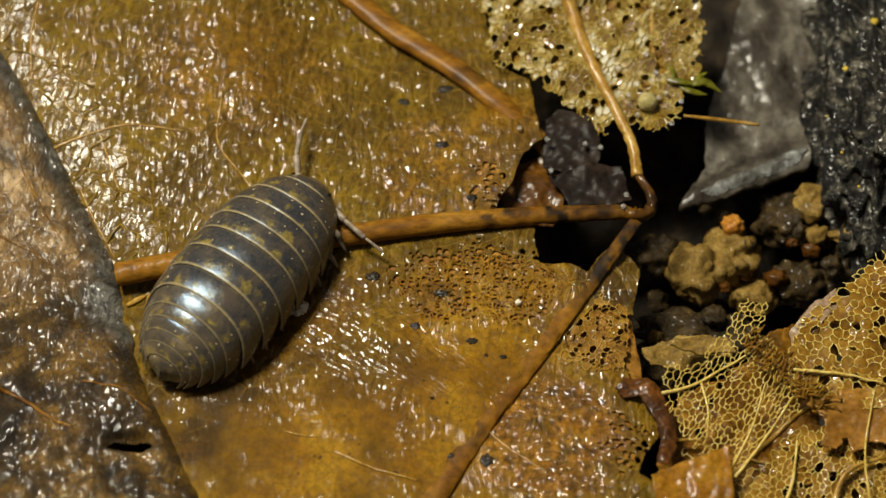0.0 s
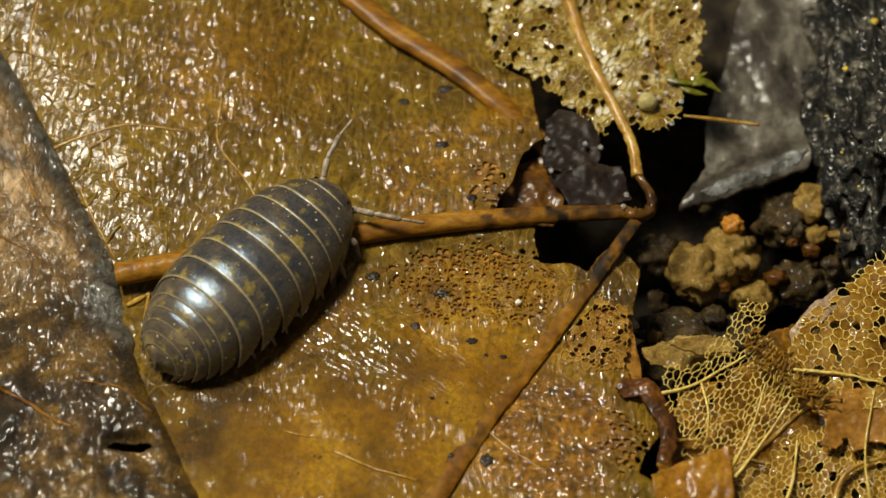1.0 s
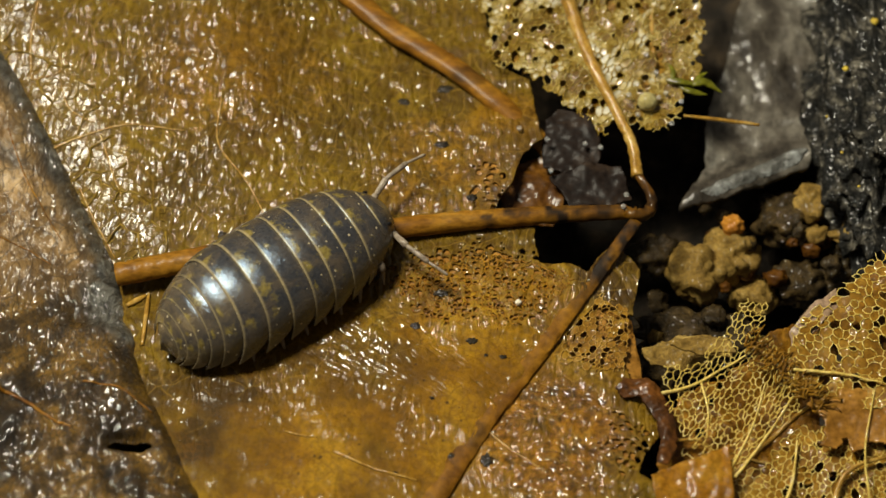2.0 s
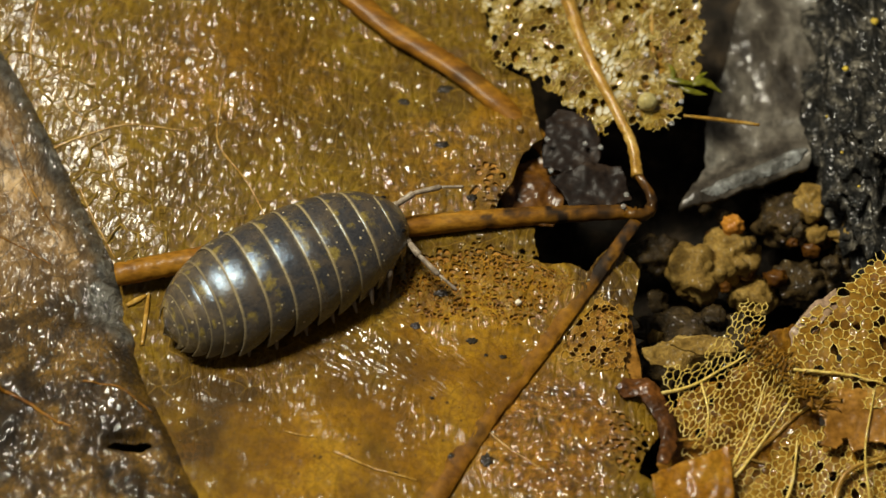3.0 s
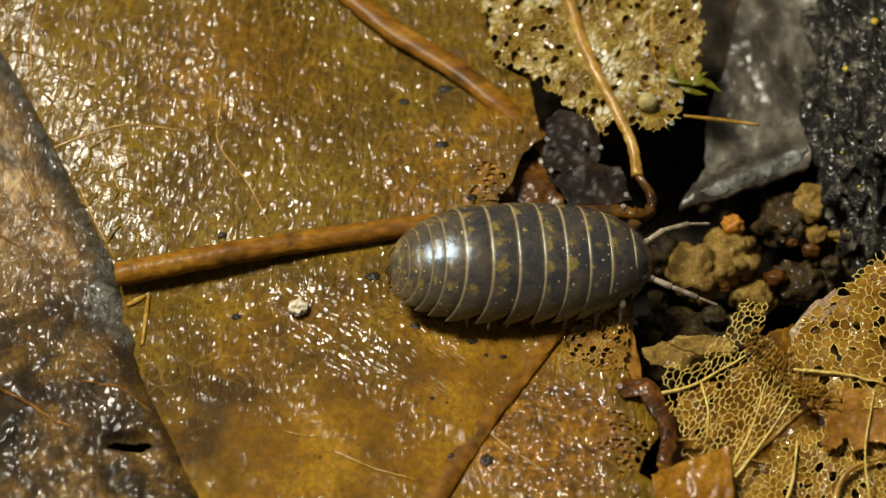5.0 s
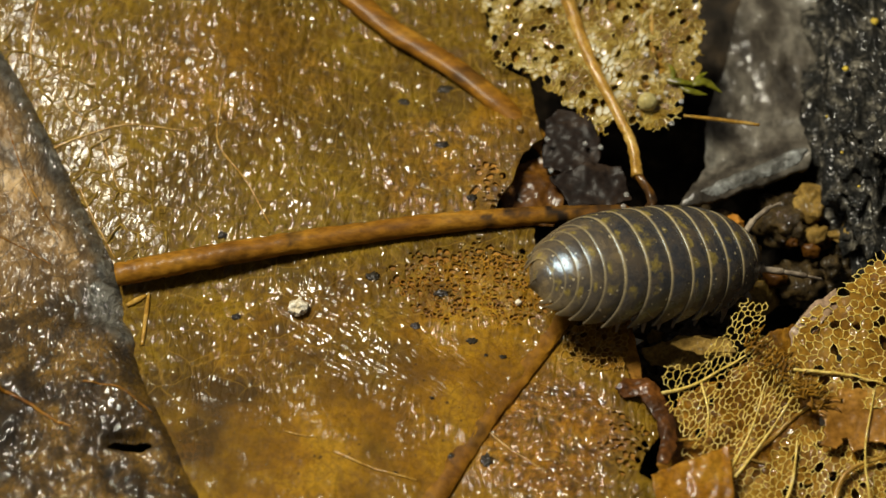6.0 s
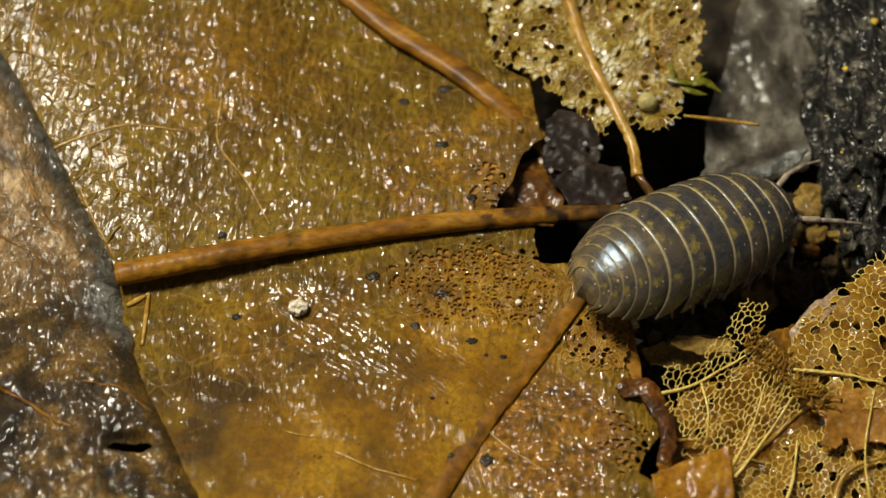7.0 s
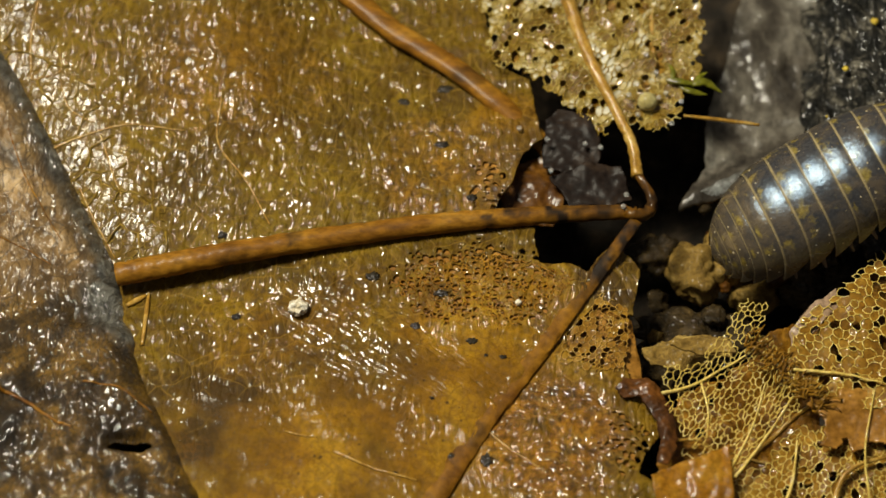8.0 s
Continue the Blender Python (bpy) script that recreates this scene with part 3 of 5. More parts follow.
OVER_RIM = [(-32.77, 24.55), (-26.74, 16.38), (-24.32, 12.11), (-22.42, 8.88), (-19.97, 4.17), (-17.58, -0.34), (-16.16, -5.29), (-15.11, -8.87), (-13.88, -11.02), (-12.93, -12.80), (-11.80, -15.35), (-10.61, -19.67), (-28.85, -19.67)]


def beside(x, y, points):
    """Distance to a line in plan, positive on its right-hand side."""
    p = np.array(points, float)
    best, sign = np.full(x.shape, 1e9), np.ones(x.shape)
    for a, b in zip(p[:-1], p[1:]):
        e = b - a
        t = np.clip(((x - a[0]) * e[0] + (y - a[1]) * e[1]) / (e @ e), 0, 1)
        d = np.hypot(x - a[0] - t * e[0], y - a[1] - t * e[1])
        s = np.sign((x - a[0]) * e[1] - (y - a[1]) * e[0])
        sign = np.where(d < best, s, sign)
        best = np.minimum(best, d)
    return best * sign


def calm_part(x, y):
    """Where the blade is smooth between its wrinkles."""
    k = blob(x, y, *(-7.50, -13.18), 12.5, 6.5, 6) + 0.9 * blob(x, y, *(1.34, -7.59), 4.5, 3.5) + 0.35 * blob(x, y, *(-11.47, 12.43), 4, 4.5)
    return np.clip(k * 1.7 * (0.75 + 1.3 * fbm(x / 1.8, y / 1.8, 4, 55)), 0, 1)


def flat_part(x, y):
    """The smooth slope that runs down to the dark leaf."""
    d = rim_distance(x, y, OVER_RIM) + 0.9 * fbm(x / 1.6, y / 1.6, 3, 57)
    return np.clip((3.5 - d) / 0.9, 0, 1) * np.clip((y - (-17.45, -1.03)[1]) / 1.5, 0, 1) * np.clip(((-21.85, 16.03)[1] - y) / 1.5, 0, 1)


def combed_part(x, y):
    """Where the wet skin is creased in fine lines along the veins."""
    k = 1.3 * blob(x, y, *(-3.93, -5.56), 7.5, 3.0, -18) + 0.2 * blob(x, y, *(-2.95, -13.18), 4, 1.5) + 0.6 * blob(x, y, *(2.20, -8.60), 4, 3)
    return np.clip(k * 1.8 * (0.6 + 1.2 * fbm(x / 1.2, y / 1.2, 3, 58)), 0, 1)


def far_rise(x, y):
    """The corner of the litter beside the dark leaf rises away from the lens."""
    s = np.clip((-2 - x) / 12, 0, 1)
    return 0.18 * np.clip(y - 3, -5.5, 30) * s * s * (3 - 2 * s) * np.clip((y + 9) / 9, 0, 1)


def blade_height(x, y):
    z = 0.28 * fbm(x / 7, y / 7, 3, 21) + 0.12 * fbm(x / 2.0, y / 2.0, 3, 22)
    d = rim_distance(x, y, OVER_RIM)
    flat = flat_part(x, y)
    z = z * (1 - 0.85 * flat) - 0.12 * np.clip(3.6 - d, 0, 7) * np.clip((y + 4) / 4, 0, 1) - 0.10 * np.clip(0.2 - d, 0, 5) * np.clip((y + 4) / 4, 0, 1) + far_rise(x, y)
    z = z - 0.02 * np.clip(y - 6, 0, 20) * np.clip(6 - x, 0, 6) / 6
    z = z - 0.10 * np.exp(-(line_distance(x, y, RIB_A) / 1.2) ** 2)
    fold = beside(x, y, RIB_D)
    z = z - 0.24 * np.where(fold < 0, np.exp(fold / 3.0) * np.clip(-fold / 0.5, 0, 1), 0)
    u, v = x + 0.5 * fbm(x / 1.6, y / 1.6, 2, 33), y + 0.5 * fbm(x / 1.6, y / 1.6, 2, 34)
    f1, f2, _, tilt = cells(u * 1.9, v * 0.85, 31)
    rough = (1 - 0.8 * calm_part(x, y)) * (1 - 0.97 * flat)
    z = z + rough * (0.07 * np.clip(f2 - f1, 0, 0.5) + 0.10 * tilt)
    z = z - 1.2 * np.clip(x - 8.5, 0, 4) ** 1.2 * 0.12
    return z


def blade_holes(x, y):
    u, v = x + 0.15 * fbm(x, y, 2, 43), y + 0.15 * fbm(x, y, 2, 44)
    f1, f2, tag, _ = cells(u * 2.7, v * 2.7, 41)
    rot = 1.3 * blob(x, y, *(1.67, -2.09), 6.0, 3.6, -5) + 0.9 * blob(x, y, *(2.32, 4.04), 1.6, 3.0) + 0.9 * blob(x, y, *(9.32, -11.56), 2.5, 3.0) + 0.5 * blob(x, y, *(-5.73, -3.67), 1.6, 1.2)
    rot = np.clip(rot, 0, 1.0)
    open_at = np.where(rot * (0.35 + 0.85 * tag) > 0.5, (f2 - f1 - 0.16 - 0.2 * fbm(x / 0.8, y / 0.8, 2, 45)) / 3.0, -0.2)
    gone = rim_distance(x, y, PATCH)
    worn = np.hypot((x - PIT[0]) / 1.5, (y - PIT[1]) / 0.75) - 1
    return np.maximum(np.maximum(open_at, -gone), -worn)


PIT = (-15.75, -12.11)
PATCH = [(6.34, -5.22), (8.18, -3.14), (9.34, -3.67), (10.79, -4.18), (10.66, -7.26), (8.04, -7.19), (6.60, -6.41)]


def tone_spots(*spots):
    def fn(x, y):
        total = 0
        for cx, cy, rx, ry, turn, k in spots:
            total = total + k * np.clip(blob(x, y, cx, cy, rx, ry, turn) * 1.6, 0, 1)
        total = total * (0.75 + 0.9 * fbm(x / 1.7, y / 1.7, 4, 51))
        return np.clip(total, 0, 1)
    return fn


leaf = thing("fallen_leaf", (0, 0, -0.5), "large wet amber-brown maple leaf rotting to its veins", "leaf")
BLADE_RIM = [(-33.30, 26.14), (-7.45, 27.01), (2.56, 23.54), (2.48, 14.82), (3.18, 12.36), (4.83, 11.26), (5.09, 8.74), (5.55, 7.03), (4.34, 6.20), (3.70, 4.48), (3.07, 3.48), (2.66, 2.20), (5.01, 1.48), (5.11, -0.86), (6.76, -0.89), (7.64, -1.32), (9.19, 0.39), (10.49, -1.03), (9.85, -4.18), (9.55, -7.43), (10.43, -9.10), (11.02, -10.75), (10.22, -12.05), (9.94, -13.34), (10.79, -13.81), (11.66, -16.34), (11.52, -19.11), (-28.90, -19.11)]
AMBER_SPOTS = tone_spots((*(-4.22, -5.56), 10, 5, 0, 0.7), (*(-2.68, -12.21), 8, 6, 0, 1.0), (*(-10.11, -11.89), 6, 5, 0, 0.95), (*(3.42, -4.18), 6, 5, 0, 0.9), (*(3.59, 8.17), 2.5, 2.5, 0, 0.8), (*(8.54, -9.59), 4, 6, 0, 0.5), (*(1.32, -9.92), 5, 5, 0, 0.7), (*(-8.92, -5.56), 4, 2, 30, 0.5))
# Dark stains; the spot by the rib joint is shade put into colour.
DARK_STAINS_SHADE = tone_spots((*(-5.64, -7.59), 6, 2.4, 5, 0.65), (*(-12.01, -8.26), 3.6, 1.3, -8, 0.6), (*(-13.34, -10.25), 2.8, 4.5, 0, 0.75), (*(-10.8, -11.2), 3.5, 4, 0, 0.45), (*(8.95, -1.8), 2.6, 2.4, 0, 0.9), (*(4.3, 4.4), 3.2, 3.2, 0, 0.6), (*(6.47, -11.24), 4, 4, 0, 0.5), (*(-3.99, -2.09), 3, 1.0, 0, 0.5), (*(-0.12, -2.72), 1.6, 0.8, 0, 0.7), (*(-10.40, -5.22), 2.0, 1.6, 0, 0.3), (*(0.50, 10.09), 1.5, 1.0, 0, 0.5), (*(-13.23, 4.04), 3, 5, 0, 0.25))
RUST_SPOTS = tone_spots((*(5.61, -11.56), 4.2, 4.0, 0, 1.5), (*(-11.40, 10.87), 6, 5, 0, 0.3), (*(-0.43, 5.15), 4, 4, 0, 0.4), (*(3.54, 4.04), 2, 3, 0, 0.6))
part("blade", sheet(BLADE_RIM, 0.09, blade_height, 0.18, 0.25, 1.2, blade_holes, {"amber": AMBER_SPOTS, "dark": DARK_STAINS_SHADE, "rust": RUST_SPOTS, "calm": calm_part, "flat": flat_part, "combed": combed_part}), BLADE, leaf)


def along(points, z, n):
    """A line in plan laid at heights given at even steps."""
    p = curve(points, n)
    h = np.interp(np.linspace(0, 1, n), np.linspace(0, 1, len(z)), z)
    return np.column_stack([p, h])




def marked(shape, *spots):
    """A stalk darkened at places in plan, by stains and by painted shade."""
    v, f = shape
    k = 0
    for cx, cy, rx, ry, much in spots:
        k = k + much * np.clip(2 * blob(v[:, 0], v[:, 1], cx, cy, rx, ry), 0, 1)
    return v, f, {"dark": np.clip(k * (0.8 + 0.8 * fbm(v[:, 0] / 0.4, v[:, 1] / 0.4, 2, 66)), 0, 1)}


# The wide mark at the joint end is dark brown with shade painted in.
part("rib", marked(tube(along(RIB_A, [-0.15, 0.1, 0.3, 0.3, 0.25, 0.2, 0.1], 140), [0.66, 0.68, 0.66, 0.62, 0.58, 0.52, 0.42], 18, 0.8, 0.12, 1), (*(-7.93, 0.21), 0.5, 0.6, 0.7), (*(2.35, 1.40), 0.5, 0.5, 0.8), (*(3.96, 2.02), 0.9, 0.6, 0.9), (*(8.96, 2.20), 4.0, 2.0, 0.75), (*(6.08, 2.02), 0.7, 1.0, 0.8), (*(-10.28, -1.03), 2.0, 0.35, 0.5)), STALK, leaf, "thick amber-brown rib with dark spots")
part("rib", marked(tube(along(RIB_B, [0.5, 0.4, 0.25, 0.15, 0.05, -0.35, -1.3], 70), [0.66, 0.66, 0.68, 0.68, 0.64, 0.56, 0.4], 18, 0.6, 0.10, 2), (*(1.51, 11.26), 1.3, 0.8, 0.55), (*(-4.58, 14.82), 3, 0.4, 0.4)), STALK, leaf, "thick orange-brown rib")
part("rib", tube(along(RIB_C, [0.9, 0.8, 0.6, 0.4, 0.3, 0.1], 70), [0.42, 0.40, 0.33, 0.30, 0.30, 0.33], 14, 0.9, 0.25, 3), STRAW, leaf, "thin straw-coloured rib")
part("rib", marked(tube(along(RIB_D, [0.25, 0.15, -0.05, -0.15, -0.2, -0.22, -0.24, -0.24], 90), [0.34, 0.38, 0.44, 0.52, 0.52, 0.54, 0.6, 0.65], 24, 0.26, 0.2, 4), (*(9.2, 0.2), 2.2, 2.8, 0.9), (*(7.61, -2.27), 1.4, 2.0, 0.6), (*(1.75, -11.24), 0.6, 1.2, 0.5)), DARK_STALK, leaf, "flat red-brown rib along a fold")
part("knot", marked(tube(along([(10.35, 5.15), (11.13, 3.48), (11.15, 2.49), (10.46, 2.02), (9.72, 2.20)], [0.1, 0.1, 0.1, 0.2, 0.3], 30), [0.20, 0.24, 0.28, 0.36, 0.3], 12, 1.0, 0.7, 5), (10.8, 2.6, 1.2, 2.6, 0.85)), DARK_STALK, leaf, "gnarled dark brown knot where the ribs meet")


def side_vein(points, r, mat):
    p = curve(points, 40)
    z = blade_height(p[:, 0], p[:, 1]) + 0.03
    part("side_vein", tube(np.column_stack([p, z]), [r, r, r * 0.7], 7, 0.8, 0.2), mat, leaf)


# Those from x = -5.53 and x = -8.0 draw a wet crease's glint.
for points, r in (([(-22.48, 15.23), (-22.81, 13.15), (-22.64, 10.48)], 0.07), ([(-21.35, 6.35), (-19.56, 7.03), (-16.82, 7.56), (-14.01, 7.18)], 0.06), ([(-12.11, 9.32), (-12.19, 6.46), (-10.49, 4.04), (-9.24, 1.55)], 0.05), ([(-5.53, -12.14), (-3.52, -13.11), (-1.30, -13.81)], 0.07), ([(-8.0, -11.0), (-7.2, -11.25), (-6.4, -11.35)], 0.05), ([(-22.64, 10.48), (-21.11, 10.87), (-21.15, 12.12)], 0.05), ([(-18.63, 7.03), (-17.86, 4.78), (-17.31, 3.48)], 0.05), ([(-21.07, 10.48), (-20.47, 8.74), (-19.15, 7.78)], 0.04), ([(2.18, -10.75), (3.31, -11.89), (5.00, -13.18)], 0.05), ([(-19.63, 4.04), (-18.73, 2.20), (-17.52, 0.04)], 0.06)):
    side_vein(points, r, STRAW)


SHEEN = [(-25.68, 16.03), (-22.98, 14.42), (-20.97, 13.03), (-19.38, 10.87), (-18.56, 8.17), (-16.86, 5.90), (-15.89, 3.67), (-14.15, 1.48), (-14.50, -0.32), (-16.97, -1.39), (-19.16, 1.84), (-22.09, 7.78), (-24.70, 12.43)]
net, _ = network(SHEEN, 0.52, lambda x, y: blade_height(x, y) + 0.012, 0.03, 31, 1.15, 100, 0.12, 0.0, 5, 1.2)
part("vein_net", net, GOLD, leaf, "fine golden vein net on the wet blade", kind="stuff")
net, _ = network(SHEEN, 1.7, lambda x, y: blade_height(x, y) + 0.025, 0.05, 33, 1.2, 100, 0.1, 0.0, 6, 1.2)
part("vein_net", net, GOLD, leaf, "golden vein net on the wet blade", kind="stuff")


def corner_height(x, y):
    return -0.2 + 0.10 * (y - 5) + 0.4 * fbm(x / 2.5, y / 2.5, 3, 61) + 0.16 * fbm(x / 0.6, y / 0.6, 2, 62)


for rim in ([(-3.5, -0.6), (2.0, 0.5), (4.8, -0.9), (6.6, -1.6), (5.2, -5.0), (1.5, -5.8), (-3.0, -4.6), (-6.8, -4.8), (-6.8, -2.8)], [(8.0, -8.9), (10.6, -9.3), (10.6, -10.9), (9.8, -12.2), (9.5, -14.0), (7.5, -13.5)], [(1.2, 6.2), (2.4, 6.9), (3.6, 6.0), (2.9, 3.6), (2.4, 2.3), (1.3, 2.2)]):
    part("lower_film", sheet(rim, 0.25, lambda x, y: blade_height(x, y) - 0.15, 0.05, 0.3, 1.0), FILM, leaf, "brown lower skin seen through the rotted blade")
part("lower_film", sheet([(5.8, -5.6), (8.2, -2.7), (10.0, -3.4), (10.3, -7.6), (7.8, -7.8)], 0.25, lambda x, y: blade_height(x, y) - 0.36, 0.05, 0.3, 1.0), FILM, leaf, "brown lower skin seen through the vein net")
net, skins = network([(5.89, -5.90), (8.19, -2.62), (9.71, -3.32), (9.66, -7.43), (7.73, -7.66), (6.01, -6.75)], 0.31, lambda x, y: blade_height(x, y) + 0.03, 0.027, 5, 1.15, 60, 0.03, 0.6, 5, 0.2)
part("vein_net", net, STRAW, leaf, "amber vein net where the blade has rotted away", kind="stuff")
part("leaf_film", skins, SKIN, leaf, "amber film between veins", kind="stuff")
net, _ = network([(-2.51, -1.03), (1.98, 0.04), (4.96, -1.03), (7.33, -1.56), (4.90, -4.18), (2.23, -5.22), (-1.89, -3.84)], 0.333, lambda x, y: blade_height(x, y) - 0.01, 0.035, 6, 1.0, 20, 0.15, 0.0, 4, 0.6)
part("vein_net", net, AMBER, leaf, "raised amber vein net on the blade", kind="stuff")
CORNER = [(2.13, 19.32), (15.25, 19.73), (14.63, 14.42), (13.81, 10.87), (13.21, 8.36), (11.32, 7.78), (9.32, 7.98), (8.53, 7.40), (6.27, 9.70), (3.64, 11.26), (2.08, 12.43)]
net, skins = network(CORNER, 0.36, corner_height, 0.040, 7, 1.3, 60, 0.03, 0.86, 4, 0.9)
part("vein_net", net, PALE_NET, leaf, "bleached yellow vein net", kind="stuff")
part("leaf_film", skins, PALE_SKIN, leaf, "bleached wet film with glints painted white", kind="stuff")
part("lower_film", sheet([(2.13, 19.32), (14.61, 19.73), (14.00, 14.42), (12.85, 10.48), (10.73, 8.36), (8.56, 8.36), (6.75, 10.28), (6.00, 11.65), (4.59, 11.73), (3.03, 13.03)], 0.2, lambda x, y: corner_height(x, y) - 0.35, 0.08, 0.5, 1.0), SKIN, leaf, "brown film under the bleached net")
part("rib", tube(along([(11.90, 18.49), (11.68, 14.42), (11.75, 11.73)], [0.8, 0.6, 0.4], 20), [0.2, 0.2, 0.14], 8, 1, 0.15, 6), STRAW, leaf, "thin straw-coloured side rib")

# ---- the dark leaf that lies over it ----


def over_height(x, y):
    d = -rim_distance(x, y, OVER_RIM)
    low = np.clip(((-17.13, -5.56)[1] - y) / 3.0, 0, 1)
    z = 0.75 + far_rise(x, y) - 1.15 * np.exp(-d / 1.0) + 0.25 * np.clip(((-20.06, -5.56)[1] - y) / 3, 0, 1) + 0.5 * np.clip(d / 2, 0, 1) * fbm(x / 4, y / 4, 4, 71)
    z = z + np.clip(d / 0.8, 0.15, 1) * (0.22 + 0.16 * low) * fbm(x / 1.1, y / 1.6, 4, 72) + 0.14 * low * fbm(x / 0.5, y / 0.7, 4, 73)
    z = z + 0.5 * np.exp(-((y - (-17.15, -5.22)[1]) / 0.7) ** 2) * np.exp(-d / 3)
    z = z + 0.24 * blob(x, y, -17.6, -3.4, 2.4, 3.4, 20) * (0.75 * (x + 17.6) + 0.65 * (y + 3.4))
    z = z - 0.75 * blob(x, y, *(-15.68, -11.89), 1.5, 0.7)
    z = z - 0.03 * np.clip(-22 - x, 0, 10) ** 2
    return z


def over_tan(x, y):
    up = np.clip((y - (-20.23, -3.49)[1]) / 3.5, 0, 1)
    d = -rim_distance(x, y, OVER_RIM)
    return np.clip(up * (0.8 + 0.5 * fbm(x / 2, y / 2, 3, 75)) * np.clip((d - 0.6) / 1.2, 0, 1), 0, 1)


def over_band(x, y):
    d = -rim_distance(x, y, OVER_RIM)
    # Pale patch by the rim: the wet glare is put into the colour.
    glare_patch = 1.5 * blob(x, y, *(-17.30, -3.14), 1.8, 3.0, 20)
    return np.clip(glare_patch * (0.8 + 0.8 * fbm(x / 0.6, y / 0.6, 3, 77)), 0, 1) + np.clip(0.8 * np.exp(-(d / 1.0) ** 4) * np.clip((y - (-16.22, -5.90)[1]) / 0.6, 0, 1) * (0.9 + 0.5 * fbm(x / 0.8, y / 0.8, 3, 76)), 0, 1)


def over_holes(x, y):
    return 0.6 * (1 - np.hypot((x - PIT[0]) / 1.25, (y - PIT[1]) / 0.42)) + 0.15 * fbm(x / 0.5, y / 0.5, 2, 78)


over = thing("dark_leaf", (-20, -4, 0), "dark brown crinkled wet leaf with a grey rim", "leaf")
part("blade", sheet(OVER_RIM, 0.15, over_height, 0.25, 0.12, 1.0, over_holes, {"tan": over_tan, "band": over_band}), CRUST, over)
for points, r in (([(-22.96, -8.93), (-21.76, -9.43), (-19.92, -10.75), (-18.72, -11.40)], 0.13), ([(-23.89, 0.75), (-22.32, 0.04), (-20.73, -1.03)], 0.05), ([(-23.57, 7.03), (-22.38, 4.04), (-20.25, 0.39)], 0.05), ([(-18.36, -8.60), (-16.60, -8.93), (-14.79, -10.09)], 0.08)):
    p = curve(points, 40)
    part("side_vein", tube(np.column_stack([p, over_height(p[:, 0], p[:, 1]) + 0.03]), [r * 0.8, r * 0.8, r * 0.5], 7, 0.6, 0.3), DARK_STALK, over)

# ---- hollow on the far side: grey leaf, bark, crumbs ----
GREY_RIM = [(18.30, 24.36), (16.81, 16.75), (14.93, 11.12), (14.68, 7.81), (13.03, 4.51), (14.90, 5.03), (20.24, 7.23), (20.99, 11.12), (22.65, 24.36)]


def grey_height(x, y):
    ridge = line_distance(x, y, [(14.07, 5.33), (16.80, 6.55), (20.19, 7.81)])
    return -3.2 + 0.5 * fbm(x / 3, y / 3, 4, 81) + 0.2 * fbm(x / 0.8, y / 0.8, 3, 82) + 0.9 * np.exp(-(ridge / 1.1) ** 2)


dead = thing("dead_leaf", (17, 7, -3.5), "grey dead leaf with a folded wet edge", "leaf")
part("blade", sheet(GREY_RIM, 0.2, grey_height, 0.3, 0.25, 1.2), GREY, dead)


def fold_height(x, y):
    r = line_distance(x, y, FOLD)
    return grey_height(x, y) + 0.13 - 0.26 * r + 0.06 * fbm(x / 0.5, y / 0.5, 3, 85)


FOLD = [(14.55, 5.52), (17.13, 6.66), (20.05, 7.92)]
# A thin pale layer that paints the highlight along the fold.
part("folded_edge", sheet([(14.07, 5.30), (15.69, 6.28), (17.47, 7.12), (19.59, 8.15), (20.26, 7.89), (19.74, 7.27), (17.41, 6.17), (15.00, 5.18)], 0.12, fold_height, 0.08, 0.2, 0.8), FOLD_HIGHLIGHT, dead, "folded edge with its highlight painted pale")
p = (25.24, 10.87)
bark = thing("bark_piece", (p[0], p[1], -7), "rough blackish piece of wet bark", "bark")
part("body", lump((p[0], p[1], -2.5), (4.6, 10.5, 4.0), 6, 0.30, 2.6, 3, 0.06), ROCK, bark)
for k, (q, z, r) in enumerate([((24.07, 14.36), 1.2, 0.22), ((22.22, 11.21), 1.0, 0.17), ((21.66, 6.06), 0.3, 0.09), ((21.08, 8.62), 0.1, 0.08), ((22.34, 3.69), 0.5, 0.08)]):
    part("lichen_spot", lump((q[0], q[1], z), (r, r, r * 0.6), 3, 0.3, 1.5, 80 + k), YELLOW, bark, "yellow spot of lichen")


def crumb(name, at, z, radii, mat, label, rough=0.45, size=1.3, seed=1, detail=4, category="soil crumb", group="soil crumbs"):
    single(name, lump((at[0], at[1], z), radii, detail, rough, size, seed), mat, (at[0], at[1], z - radii[2]), label, category, group)


crumb("soil_crumb", (11.89, 2.96), -5.2, (1.3, 1.2, 1.0), DARK_CRUMB, "dark brown soil crumb in the hollow", seed=2)
crumb("soil_crumb", (13.99, 1.48), -4.7, (1.7, 1.7, 1.4), CRUMB, "lumpy beige soil crumb in the hollow", seed=3)
crumb("soil_crumb", (15.78, 2.65), -4.8, (1.5, 1.5, 1.3), CRUMB, "beige soil crumb under an orange pellet", seed=4)
crumb("pellet", (15.92, 3.73), -3.4, (0.62, 0.62, 0.58), ORANGE, "round orange pellet on a soil crumb", 0.22, 1.6, 5, 4, "pellet")
crumb("soil_crumb", (17.14, 0.64), -5.7, (1.2, 1.1, 0.9), CRUMB, "small brown soil crumb in the hollow", seed=6)
crumb("soil_crumb", (19.53, 1.38), -5.7, (1.5, 1.4, 1.2), DARK_CRUMB, "grey-brown soil crumb in the hollow", seed=7)
crumb("soil_crumb", (22.05, 1.75), -5.7, (1.5, 1.1, 1.0), DARK_CRUMB, "dark flat soil crumb in the hollow", seed=8)
